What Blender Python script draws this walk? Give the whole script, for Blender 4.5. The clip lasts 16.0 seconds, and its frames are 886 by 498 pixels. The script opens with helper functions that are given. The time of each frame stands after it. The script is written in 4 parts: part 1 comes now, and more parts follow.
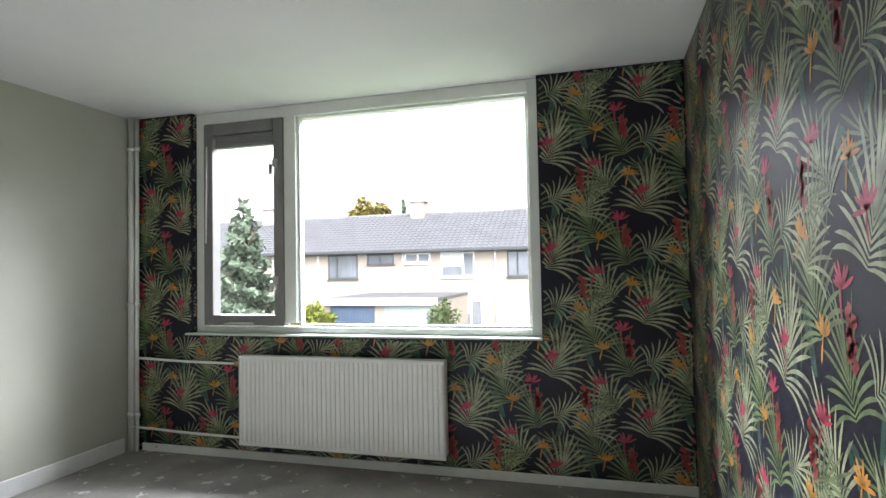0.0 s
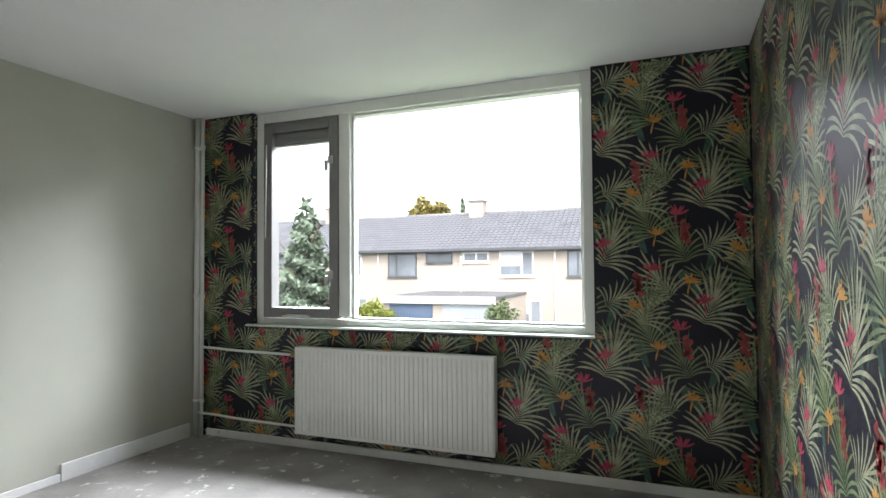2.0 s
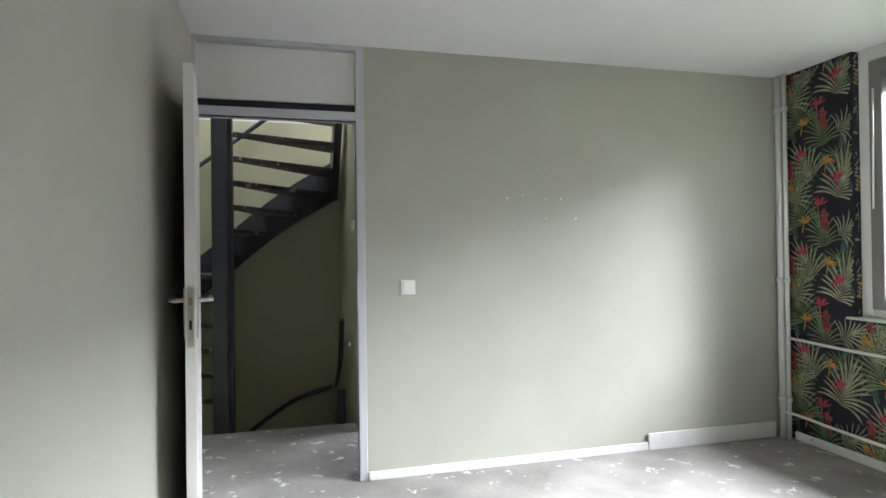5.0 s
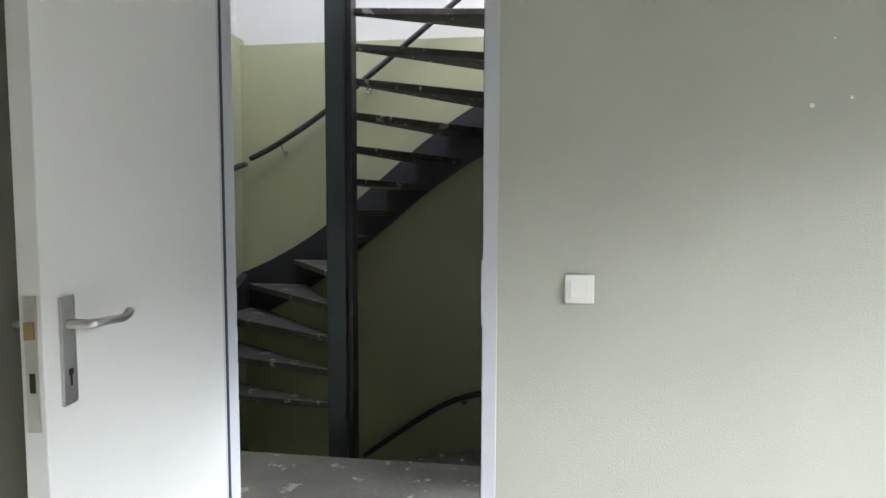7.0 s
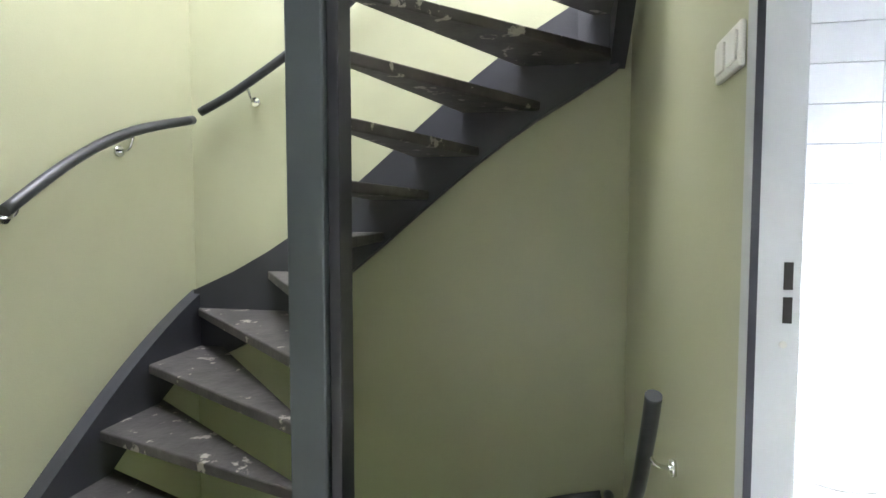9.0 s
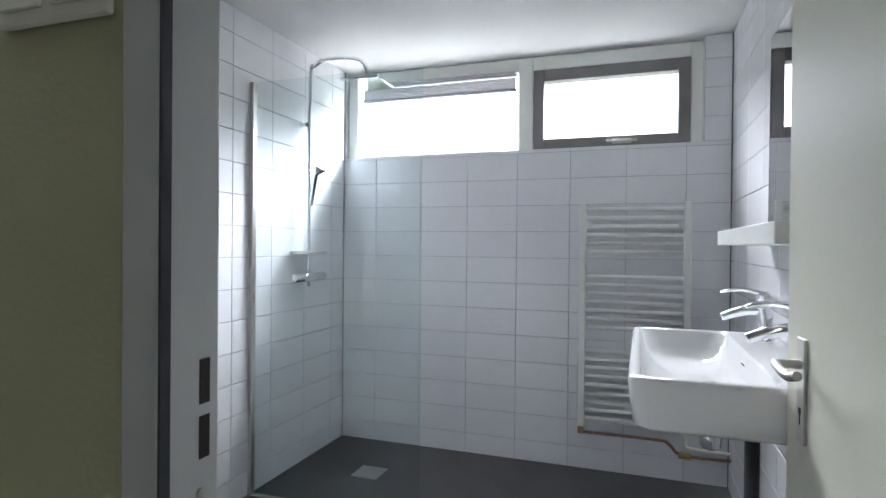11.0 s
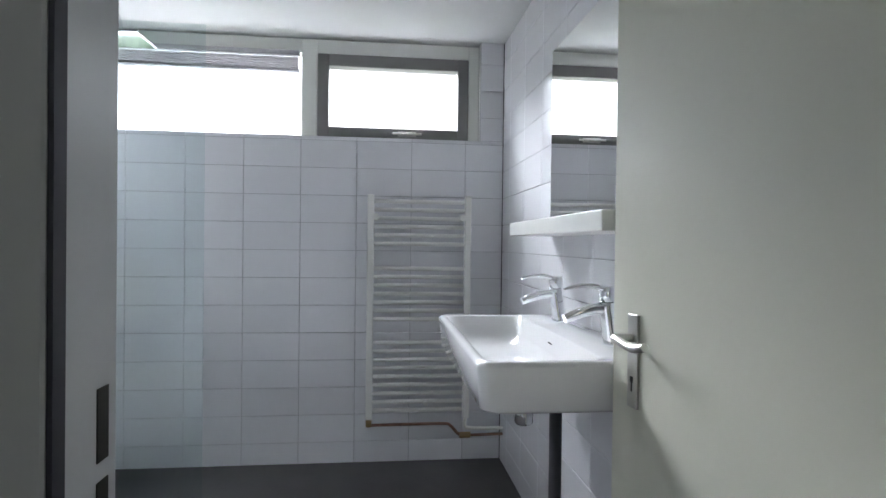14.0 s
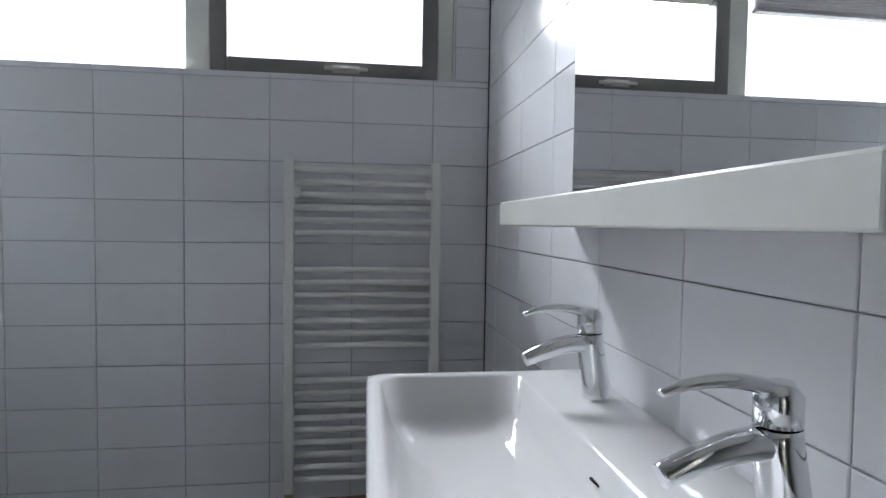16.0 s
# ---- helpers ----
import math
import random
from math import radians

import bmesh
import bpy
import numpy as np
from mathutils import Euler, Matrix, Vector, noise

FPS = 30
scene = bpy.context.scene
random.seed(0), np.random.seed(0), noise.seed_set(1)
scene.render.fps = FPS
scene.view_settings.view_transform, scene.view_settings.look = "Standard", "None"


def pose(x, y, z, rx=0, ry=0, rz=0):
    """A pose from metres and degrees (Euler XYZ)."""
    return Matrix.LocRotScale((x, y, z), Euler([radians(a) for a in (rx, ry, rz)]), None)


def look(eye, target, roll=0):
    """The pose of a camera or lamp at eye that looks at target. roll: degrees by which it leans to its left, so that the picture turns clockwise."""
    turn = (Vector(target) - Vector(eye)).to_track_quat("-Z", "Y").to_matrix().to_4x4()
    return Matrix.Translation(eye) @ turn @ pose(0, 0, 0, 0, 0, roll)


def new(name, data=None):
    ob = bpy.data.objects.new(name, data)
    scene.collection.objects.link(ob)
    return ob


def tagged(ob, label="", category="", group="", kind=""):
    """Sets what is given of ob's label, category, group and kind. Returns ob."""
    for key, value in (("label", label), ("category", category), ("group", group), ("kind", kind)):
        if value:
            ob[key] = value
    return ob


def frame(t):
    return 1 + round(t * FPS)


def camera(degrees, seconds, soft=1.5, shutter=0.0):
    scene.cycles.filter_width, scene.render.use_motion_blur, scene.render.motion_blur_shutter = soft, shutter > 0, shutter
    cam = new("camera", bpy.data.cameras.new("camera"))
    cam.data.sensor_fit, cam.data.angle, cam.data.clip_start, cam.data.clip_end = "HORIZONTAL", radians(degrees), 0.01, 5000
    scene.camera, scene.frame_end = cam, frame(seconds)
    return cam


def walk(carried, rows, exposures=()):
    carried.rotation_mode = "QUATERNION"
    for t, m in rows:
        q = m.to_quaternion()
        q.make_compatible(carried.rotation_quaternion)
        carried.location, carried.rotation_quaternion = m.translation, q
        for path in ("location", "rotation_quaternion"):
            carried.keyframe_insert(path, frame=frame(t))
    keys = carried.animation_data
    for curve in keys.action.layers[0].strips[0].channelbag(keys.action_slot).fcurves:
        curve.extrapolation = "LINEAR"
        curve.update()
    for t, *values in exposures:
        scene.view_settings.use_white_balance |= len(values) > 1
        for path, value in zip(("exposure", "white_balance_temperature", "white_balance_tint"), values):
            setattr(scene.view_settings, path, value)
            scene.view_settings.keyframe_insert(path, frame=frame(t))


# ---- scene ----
cam = camera(76.2, 16.0)
PATH = [
    (0, (3.386, -3.428, 1.287), (2.84, -1.505, 1.356), -1.1),
    (0.5, (3.437, -3.417, 1.285), (2.811, -1.519, 1.352), -0.9),
    (1, (3.438, -3.421, 1.27), (2.771, -1.537, 1.342), -0.6),
    (1.5, (3.432, -3.437, 1.285), (2.739, -1.562, 1.345), -0.6),
    (2, (3.435, -3.4, 1.26), (2.69, -1.545, 1.33), -0.5),
    (2.5, (3.355, -3.299, 1.268), (2.401, -1.542, 1.332), -0.5),
    (3, (3.339, -3.236, 1.259), (1.998, -1.754, 1.333), -0.8),
    (3.5, (3.351, -3.206, 1.269), (1.696, -2.085, 1.343), -0.8),
    (4, (3.36, -3.215, 1.252), (1.529, -2.413, 1.326), -0.7),
    (4.5, (3.369, -3.206, 1.264), (1.453, -2.632, 1.312), -0.7),
    (4.7, (3.308, -3.236, 1.267), (1.383, -2.695, 1.303), -0.8),
    (6.8, (2.033, -2.754, 1.337), (0.044, -2.928, 1.206), 0.5),
    (7, (1.694, -2.796, 1.31), (-0.284, -3.058, 1.173), 0.2),
    (7.6, (0.864, -3.006, 1.311), (-1.096, -3.378, 1.169), -0.2),
    (8, (0.58, -3.112, 1.295), (-1.372, -3.53, 1.174), -0.2),
    (8.5, (0.365, -3.174, 1.271), (-1.584, -3.608, 1.158), -0.2),
    (9, (0.083, -3.137, 1.194), (-1.875, -3.525, 1.079), 0.0),
    (9.5, (-0.134, -3.105, 1.22), (-2.128, -2.983, 1.134), 1.1),
    (10, (-0.317, -3.222, 1.238), (-1.939, -2.053, 1.182), 0.6),
    (12.3, (-0.658, -3.224, 1.235), (-0.828, -1.231, 1.224), 0.8),
    (12.5, (-0.698, -3.222, 1.24), (-0.787, -1.224, 1.227), 0.6),
    (13, (-0.75, -3.225, 1.236), (-0.695, -1.226, 1.225), 0.8),
    (13.5, (-0.763, -3.198, 1.229), (-0.615, -1.204, 1.216), 0.6),
    (14, (-0.752, -3.131, 1.21), (-0.53, -1.143, 1.192), 0.7),
    (14.5, (-0.639, -2.862, 1.194), (-0.377, -0.88, 1.166), 0.7),
    (15, (-0.563, -2.627, 1.16), (-0.279, -0.648, 1.114), 0.7),
    (15.5, (-0.491, -2.32, 1.162), (-0.212, -0.341, 1.09), 0.5),
    (16, (-0.533, -2.148, 1.247), (-0.261, -0.169, 1.158), 0.8),
]
walk(cam, [(t, look(eye, target, roll)) for t, eye, target, roll in PATH],
     exposures=[(0.0, 2.45), (2.5, 2.3), (3.5, 2.5), (4.7, 2.85), (6.8, 2.95), (7.2, 3.15), (7.6, 3.75), (8.0, 4.3), (8.5, 4.75), (9.0, 4.9), (9.5, 4.55), (10.0, 3.65), (10.3, 3.3), (12.3, 2.6), (13.5, 2.7), (14.5, 2.5), (15.0, 2.3), (16.0, 2.0)])

# ---- light ----
world = bpy.data.worlds.new("overcast_sky")
scene.world = world
world.use_nodes = True
wn, wl = world.node_tree.nodes, world.node_tree.links
sky = wn.new("ShaderNodeTexSky")
sky.sky_type, sky.sun_disc = "NISHITA", False
sky.sun_elevation, sky.sun_rotation = radians(48), radians(150)
sky.dust_density = 3.0
hsv = wn.new("ShaderNodeHueSaturation")
hsv.inputs["Saturation"].default_value = 0.3
wl.new(sky.outputs["Color"], hsv.inputs["Color"])
wl.new(hsv.outputs["Color"], wn["Background"].inputs["Color"])
wn["Background"].inputs["Strength"].default_value = 0.15
sun_data = bpy.data.lights.new("sun", "SUN")
sun_data.energy, sun_data.angle, sun_data.color = 0.6, radians(20), (1.0, 0.96, 0.9)
sun = new("sun", sun_data)
sun.matrix_world = pose(0, 0, 30, 42, 0, 30)


def area_lamp(name, eye, target, width, height, watts):
    """Stands in for sky light: outside and above a window, or added over the stairs."""
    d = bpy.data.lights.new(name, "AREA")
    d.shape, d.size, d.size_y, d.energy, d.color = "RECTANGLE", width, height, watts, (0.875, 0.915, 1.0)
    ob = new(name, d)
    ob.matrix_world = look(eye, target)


area_lamp("sky_over_street", (0.6, 7.4, 7.6), (0.6, -0.6, 1.2), 16.0, 6.0, 4500)
# Added fill lamp with no known source; brightens the landing from above the stairs.
area_lamp("stairwell_fill", (-1.15, -3.75, 4.95), (-1.15, -3.751, 0), 1.3, 1.3, 4)


# ---- materials ----
def material(name, base, rough=0.6, metal=0.0, vary=0.0, scale=8.0, bump=0.0, bump_scale=60.0, spec=0.5, second=None, second_scale=3.0, second_at=0.6, coat=0.0, rand=0.0):
    m = bpy.data.materials.new(name)
    m.use_nodes = True
    n, l = m.node_tree.nodes, m.node_tree.links
    p = n["Principled BSDF"]
    p.inputs["Roughness"].default_value, p.inputs["Metallic"].default_value = rough, metal
    p.inputs["Specular IOR Level"].default_value = spec
    p.inputs["Coat Weight"].default_value = coat
    co = n.new("ShaderNodeTexCoord")
    col = None
    if vary or second:
        t = n.new("ShaderNodeTexNoise")
        t.inputs["Scale"].default_value, t.inputs["Detail"].default_value = scale, 6
        l.new(co.outputs["Object"], t.inputs["Vector"])
        r = n.new("ShaderNodeValToRGB")
        r.color_ramp.elements[0].position, r.color_ramp.elements[1].position = 0.3, 0.7
        r.color_ramp.elements[0].color = (*[c * (1 - vary) for c in base], 1)
        r.color_ramp.elements[1].color = (*[min(1, c * (1 + vary)) for c in base], 1)
        l.new(t.outputs["Fac"], r.inputs["Fac"])
        col = r.outputs["Color"]
        if second:
            t2 = n.new("ShaderNodeTexNoise")
            t2.inputs["Scale"].default_value, t2.inputs["Detail"].default_value, t2.inputs["Roughness"].default_value = second_scale, 9, 0.65
            l.new(co.outputs["Object"], t2.inputs["Vector"])
            r2 = n.new("ShaderNodeValToRGB")
            r2.color_ramp.elements[0].position, r2.color_ramp.elements[1].position = second_at, second_at + 0.03
            l.new(t2.outputs["Fac"], r2.inputs["Fac"])
            mx = n.new("ShaderNodeMix")
            mx.data_type = "RGBA"
            l.new(r2.outputs["Color"], mx.inputs[0])
            l.new(col, mx.inputs[6])
            mx.inputs[7].default_value = (*second, 1)
            col = mx.outputs[2]
        if rand:
            oi = n.new("ShaderNodeObjectInfo")
            mr = n.new("ShaderNodeMapRange")
            mr.inputs[3].default_value, mr.inputs[4].default_value = 1 - rand, 1 + rand
            l.new(oi.outputs["Random"], mr.inputs[0])
            h = n.new("ShaderNodeHueSaturation")
            l.new(mr.outputs[0], h.inputs["Value"])
            l.new(col, h.inputs["Color"])
            col = h.outputs["Color"]
        l.new(col, p.inputs["Base Color"])
    else:
        p.inputs["Base Color"].default_value = (*base, 1)
    if bump:
        b = n.new("ShaderNodeTexNoise")
        b.inputs["Scale"].default_value, b.inputs["Detail"].default_value = bump_scale, 5
        l.new(co.outputs["Object"], b.inputs["Vector"])
        bn = n.new("ShaderNodeBump")
        bn.inputs["Strength"].default_value, bn.inputs["Distance"].default_value = bump, 0.01
        l.new(b.outputs["Fac"], bn.inputs["Height"])
        l.new(bn.outputs["Normal"], p.inputs["Normal"])
    return m


def glass_material(name, tint=(1, 1, 1)):
    m = bpy.data.materials.new(name)
    m.use_nodes = True
    n, l = m.node_tree.nodes, m.node_tree.links
    n.remove(n["Principled BSDF"])
    tr, gl, mx = n.new("ShaderNodeBsdfTransparent"), n.new("ShaderNodeBsdfGlossy"), n.new("ShaderNodeMixShader")
    tr.inputs["Color"].default_value = (*tint, 1)
    gl.inputs["Roughness"].default_value = 0.01
    mx.inputs[0].default_value = 0.04
    l.new(tr.outputs[0], mx.inputs[1])
    l.new(gl.outputs[0], mx.inputs[2])
    l.new(mx.outputs[0], n["Material Output"].inputs["Surface"])
    return m


GREEN = material("sage_green_paint", (0.42, 0.425, 0.36), 0.45, vary=0.04, scale=2.5, bump=0.12, bump_scale=140)
OLIVE = material("olive_green_paint", (0.42, 0.425, 0.285), 0.38, vary=0.05, scale=2.0, bump=0.12, bump_scale=140)
CEIL = material("white_ceiling_paint", (0.66, 0.66, 0.66), 0.9, vary=0.02, scale=3, bump=0.25, bump_scale=220)
WHITE = material("white_gloss_paint", (0.74, 0.75, 0.71), 0.35, vary=0.03, scale=6, bump=0.03, bump_scale=50)
SILLP = material("pale_mint_paint", (0.62, 0.70, 0.62), 0.35, vary=0.04, scale=6)
ROUGHWHITE = material("worn_white_skirting_paint", (0.68, 0.68, 0.66), 0.55, vary=0.06, scale=9, second=(0.36, 0.34, 0.31), second_scale=7, second_at=0.68, bump=0.1)
RADW = material("white_radiator_enamel", (0.76, 0.76, 0.73), 0.4, vary=0.02, scale=5)
GREYFR = material("warm_grey_window_paint", (0.20, 0.195, 0.19), 0.45, vary=0.06, scale=7, bump=0.04)
STEELFR = material("pale_grey_door_frame_enamel", (0.50, 0.515, 0.54), 0.32, vary=0.03, scale=5)
DARKSEAL = material("dark_rubber_seal", (0.04, 0.04, 0.055), 0.6)
CONCRETE = material("bare_concrete_screed", (0.27, 0.255, 0.24), 0.7, vary=0.28, scale=2.6, bump=0.35, bump_scale=26, second=(0.60, 0.59, 0.57), second_scale=8.5, second_at=0.6)
NAVY = material("dark_navy_wallpaper", (0.011, 0.011, 0.022), 0.42, vary=0.3, scale=5, bump=0.05, bump_scale=300, spec=0.3)
LEAF_A = material("printed_palm_green", (0.13, 0.17, 0.075), 0.42, vary=0.5, scale=16)
LEAF_B = material("printed_grey_green", (0.29, 0.30, 0.19), 0.42, vary=0.45, scale=16)
LEAF_C = material("printed_deep_teal", (0.035, 0.085, 0.062), 0.42, vary=0.5, scale=20)
STEM = material("printed_bright_stem_green", (0.07, 0.17, 0.08), 0.42, vary=0.4, scale=20)
ORANGE = material("printed_orange", (0.50, 0.22, 0.04), 0.42, vary=0.4, scale=22)
PINK = material("printed_magenta_red", (0.40, 0.035, 0.08), 0.42, vary=0.4, scale=22)
CORAL = material("printed_coral_red", (0.30, 0.04, 0.045), 0.42, vary=0.45, scale=25)
PLASTIC = material("white_switch_plastic", (0.78, 0.77, 0.72), 0.3)
CHROME = material("polished_chrome", (0.78, 0.79, 0.81), 0.07, metal=1.0)
SATIN = material("satin_aluminium", (0.55, 0.54, 0.51), 0.32, metal=1.0, vary=0.05, scale=40)
BRASS = material("worn_brass", (0.42, 0.30, 0.16), 0.4, metal=1.0, vary=0.1)
HOLE = material("dark_cavity", (0.02, 0.018, 0.016), 0.8)
STAIR = material("dark_slate_paint", (0.038, 0.039, 0.047), 0.42, vary=0.12, scale=5, bump=0.06, bump_scale=70)
POST = material("blue_grey_post_paint", (0.085, 0.10, 0.11), 0.38, vary=0.08, scale=5, bump=0.05, bump_scale=70)
TREAD = material("worn_dark_tread_wood", (0.075, 0.068, 0.065), 0.55, vary=0.35, scale=9, bump=0.3, bump_scale=40, second=(0.42, 0.38, 0.33), second_scale=11, second_at=0.6)
RAILM = material("black_painted_handrail", (0.035, 0.037, 0.042), 0.3, vary=0.1)
TILE = material("white_glazed_tile", (0.76, 0.765, 0.79), 0.12, vary=0.012, scale=3, bump=0.02, bump_scale=9, rand=0.02)
GROUT = material("grey_grout", (0.42, 0.42, 0.44), 0.85, vary=0.08, scale=30)
FLOORB = material("dark_grey_bathroom_floor", (0.075, 0.072, 0.072), 0.4, vary=0.15, scale=5, bump=0.08)
CERAMIC = material("white_glazed_ceramic", (0.84, 0.84, 0.84), 0.06, coat=0.3, vary=0.01, scale=3)
DOORP = material("cream_door_paint", (0.62, 0.62, 0.52), 0.42, vary=0.025, scale=2, bump=0.04, bump_scale=60)
DOORW = material("off_white_door_paint", (0.68, 0.68, 0.65), 0.4, vary=0.025, scale=2, bump=0.04, bump_scale=60)
COPPER = material("dull_copper_pipe", (0.32, 0.20, 0.15), 0.4, metal=1.0, vary=0.2, scale=30)
MIRROR = material("silvered_mirror", (0.9, 0.91, 0.91), 0.005, metal=1.0)
GLASS = glass_material("clear_window_glass")
SHGLASS = glass_material("faint_blue_shower_glass", (0.93, 0.97, 0.97))
BLIND = material("grey_blind_slats", (0.42, 0.41, 0.43), 0.5, vary=0.1, scale=30)
BRICKL = material("pale_sand_brick", (0.36, 0.315, 0.28), 0.85, vary=0.12, scale=14, bump=0.3, bump_scale=30)
ROOFT = material("grey_concrete_roof_tile", (0.115, 0.12, 0.135), 0.75, vary=0.18, scale=1.5)
RIDGE = material("pale_ridge_tile", (0.24, 0.24, 0.24), 0.8, vary=0.2, scale=4)
HWHITE = material("white_facade_paint", (0.7, 0.7, 0.68), 0.6, vary=0.04, scale=2)
HGREY = material("dark_grey_facade_frame", (0.07, 0.075, 0.085), 0.5, vary=0.06)
HPANE = material("reflective_far_pane", (0.17, 0.19, 0.22), 0.12, vary=0.3, scale=0.8)
CURTAIN = material("pale_net_curtain", (0.55, 0.57, 0.6), 0.8, vary=0.12, scale=8)
GDOORB = material("slate_blue_garage_door", (0.075, 0.11, 0.18), 0.5, vary=0.08, scale=3)
GDOORG = material("grey_garage_door", (0.32, 0.35, 0.39), 0.5, vary=0.08, scale=3)
TAR = material("grey_roof_felt", (0.12, 0.12, 0.13), 0.85, vary=0.2, scale=2)
GRASS = material("garden_ground", (0.06, 0.085, 0.03), 0.9, vary=0.4, scale=1.2, bump=0.5, bump_scale=20)
PAVING = material("grey_paving", (0.22, 0.21, 0.2), 0.85, vary=0.15, scale=3, bump=0.2)
BARK = material("brown_bark", (0.09, 0.065, 0.045), 0.9, vary=0.3, scale=12, bump=0.5)
NEEDLE = material("blue_green_needles", (0.10, 0.135, 0.095), 0.7, vary=0.45, scale=3)
YLEAF = material("yellow_green_leaves", (0.17, 0.20, 0.03), 0.6, vary=0.45, scale=4)
PLEAF = material("autumn_pale_leaves", (0.20, 0.17, 0.05), 0.6, vary=0.4, scale=3)
GLEAF = material("mid_green_leaves", (0.085, 0.12, 0.045), 0.6, vary=0.5, scale=4)
BINM = material("dark_blue_grey_bin", (0.05, 0.06, 0.08), 0.5, vary=0.1)
BINLID = material("blue_bin_lid", (0.05, 0.13, 0.28), 0.5, vary=0.1)


# ---- mesh helpers ----
def box(bm, x0, y0, z0, x1, y1, z1, bevel=0.0):
    m = Matrix.Translation(((x0 + x1) / 2, (y0 + y1) / 2, (z0 + z1) / 2)) @ Matrix.Diagonal((abs(x1 - x0), abs(y1 - y0), abs(z1 - z0), 1))
    geo = bmesh.ops.create_cube(bm, size=1, matrix=m)
    if bevel:
        edges = list({e for v in geo["verts"] for e in v.link_edges})
        bmesh.ops.bevel(bm, geom=edges, offset=bevel, segments=2, affect="EDGES", profile=0.5)
    return bm


def boxes(*rows, bevel=0.0):
    bm = bmesh.new()
    for r in rows:
        box(bm, *r, bevel=bevel)
    return bm


def tube(bm, points, radius, sides=12, cap=True):
    pts = [Vector(p) for p in points]
    rings, up = [], None
    for i, p in enumerate(pts):
        d = (pts[min(i + 1, len(pts) - 1)] - pts[max(i - 1, 0)]).normalized()
        if up is None:
            up = d.orthogonal().normalized()
        up = (up - d * up.dot(d)).normalized()
        side = d.cross(up)
        r = radius[i] if isinstance(radius, (list, tuple)) else radius
        rings.append([bm.verts.new(p + r * (math.cos(a) * up + math.sin(a) * side)) for a in [2 * math.pi * k / sides for k in range(sides)]])
    for a, b in zip(rings, rings[1:]):
        for k in range(sides):
            bm.faces.new((a[k], a[(k + 1) % sides], b[(k + 1) % sides], b[k])).smooth = True
    if cap:
        bm.faces.new(rings[0][::-1])
        bm.faces.new(rings[-1])
    return bm


def bend(points, steps=8):
    """A smooth line through the points."""
    pts = [Vector(p) for p in points]
    out = []
    for i in range(len(pts) - 1):
        p0, p1, p2, p3 = pts[max(i - 1, 0)], pts[i], pts[i + 1], pts[min(i + 2, len(pts) - 1)]
        for k in range(steps):
            t = k / steps
            out.append(0.5 * (2 * p1 + (p2 - p0) * t + (2 * p0 - 5 * p1 + 4 * p2 - p3) * t * t + (3 * p1 - p0 - 3 * p2 + p3) * t ** 3))
    return out + [pts[-1]]


def prism(bm, ring, z0, z1):
    low = [bm.verts.new((x, y, z0)) for x, y in ring]
    high = [bm.verts.new((x, y, z1)) for x, y in ring]
    n = len(ring)
    bm.faces.new(high)
    bm.faces.new(low[::-1])
    for k in range(n):
        bm.faces.new((low[k], low[(k + 1) % n], high[(k + 1) % n], high[k]))
    bmesh.ops.recalc_face_normals(bm, faces=bm.faces[:])
    return bm


def part(name, bm, mat, parent=None, label=""):
    me = bpy.data.meshes.new(name)
    bm.to_mesh(me)
    bm.free()
    me.materials.append(mat)
    ob = new(name, me)
    if parent is not None:
        ob.parent = parent
    if label:
        ob["label"] = label
    return ob


def thing(name, label, category, group="", at=(0, 0, 0)):
    ob = new(name)
    ob.location = at
    return tagged(ob, label, category, group)


def structure(name, bm, mat, label, category):
    return tagged(part(name, bm, mat), label, category, kind="structure")


# ---- plan ----
H = 2.45                      # ceiling
BX, BY = 3.855, -3.76         # bedroom's far corner
DR, DL, DT = -2.90, -3.74, 2.03   # bedroom door opening
LX, LY = -2.44, -4.90         # landing: back wall, side wall
BW0, BW1 = -2.82, -2.75     # wall between landing and bathroom
SW = -2.83                    # that wall's far end in the stairwell
BJ = -0.92                    # bathroom door, closing side
XR, XL, BH = -0.07, -2.31, 2.34   # bathroom walls, ceiling
EX, PX, PY = -1.125, -1.42, -3.80   # edge of the stairwell, newel

# setting: floors, ceilings, walls
floor = structure("floor", boxes((-0.05, BY - 0.1, -0.2, BX + 0.1, 0.0, 0.0), (EX, LY - 0.1, -0.2, -0.05, BW0, -0.0005)), CONCRETE, "bare grey concrete floor with white plaster splashes", "floor")
structure("floor_bathroom", boxes((XL - 0.05, BW0, -0.2, -0.03, 0.02, 0.002)), FLOORB, "dark grey matt bathroom floor", "floor")
structure("ceiling", boxes((-0.05, BY - 0.1, H, BX + 0.1, 0.3, H + 0.2), (EX, LY - 0.1, H + 0.002, -0.05, BW0, H + 0.2)), CEIL, "white painted ceiling", "ceiling")
structure("ceiling_bathroom", boxes((XL - 0.05, BW1, BH, XR + 0.01, 0.3, BH + 0.06)), CEIL, "white painted bathroom ceiling", "ceiling")
wall_north = structure("wall_north", boxes((-0.07, 0, -0.2, 0.53, 0.3, H), (0.53, 0, -0.2, 3.02, 0.3, 0.845), (3.02, 0, -0.2, BX + 0.1, 0.3, H)), NAVY, "dark wallpapered window wall with palms and tropical flowers", "wall")
wall_east = structure("wall_east", boxes((BX, BY - 0.1, 0, BX + 0.1, 0, H)), NAVY, "dark wallpapered wall with palms and tropical flowers", "wall")
wall_south = structure("wall_south", boxes((-0.0, BY - 0.1, 0, BX, BY, H)), GREEN, "sage green painted bedroom wall", "wall")
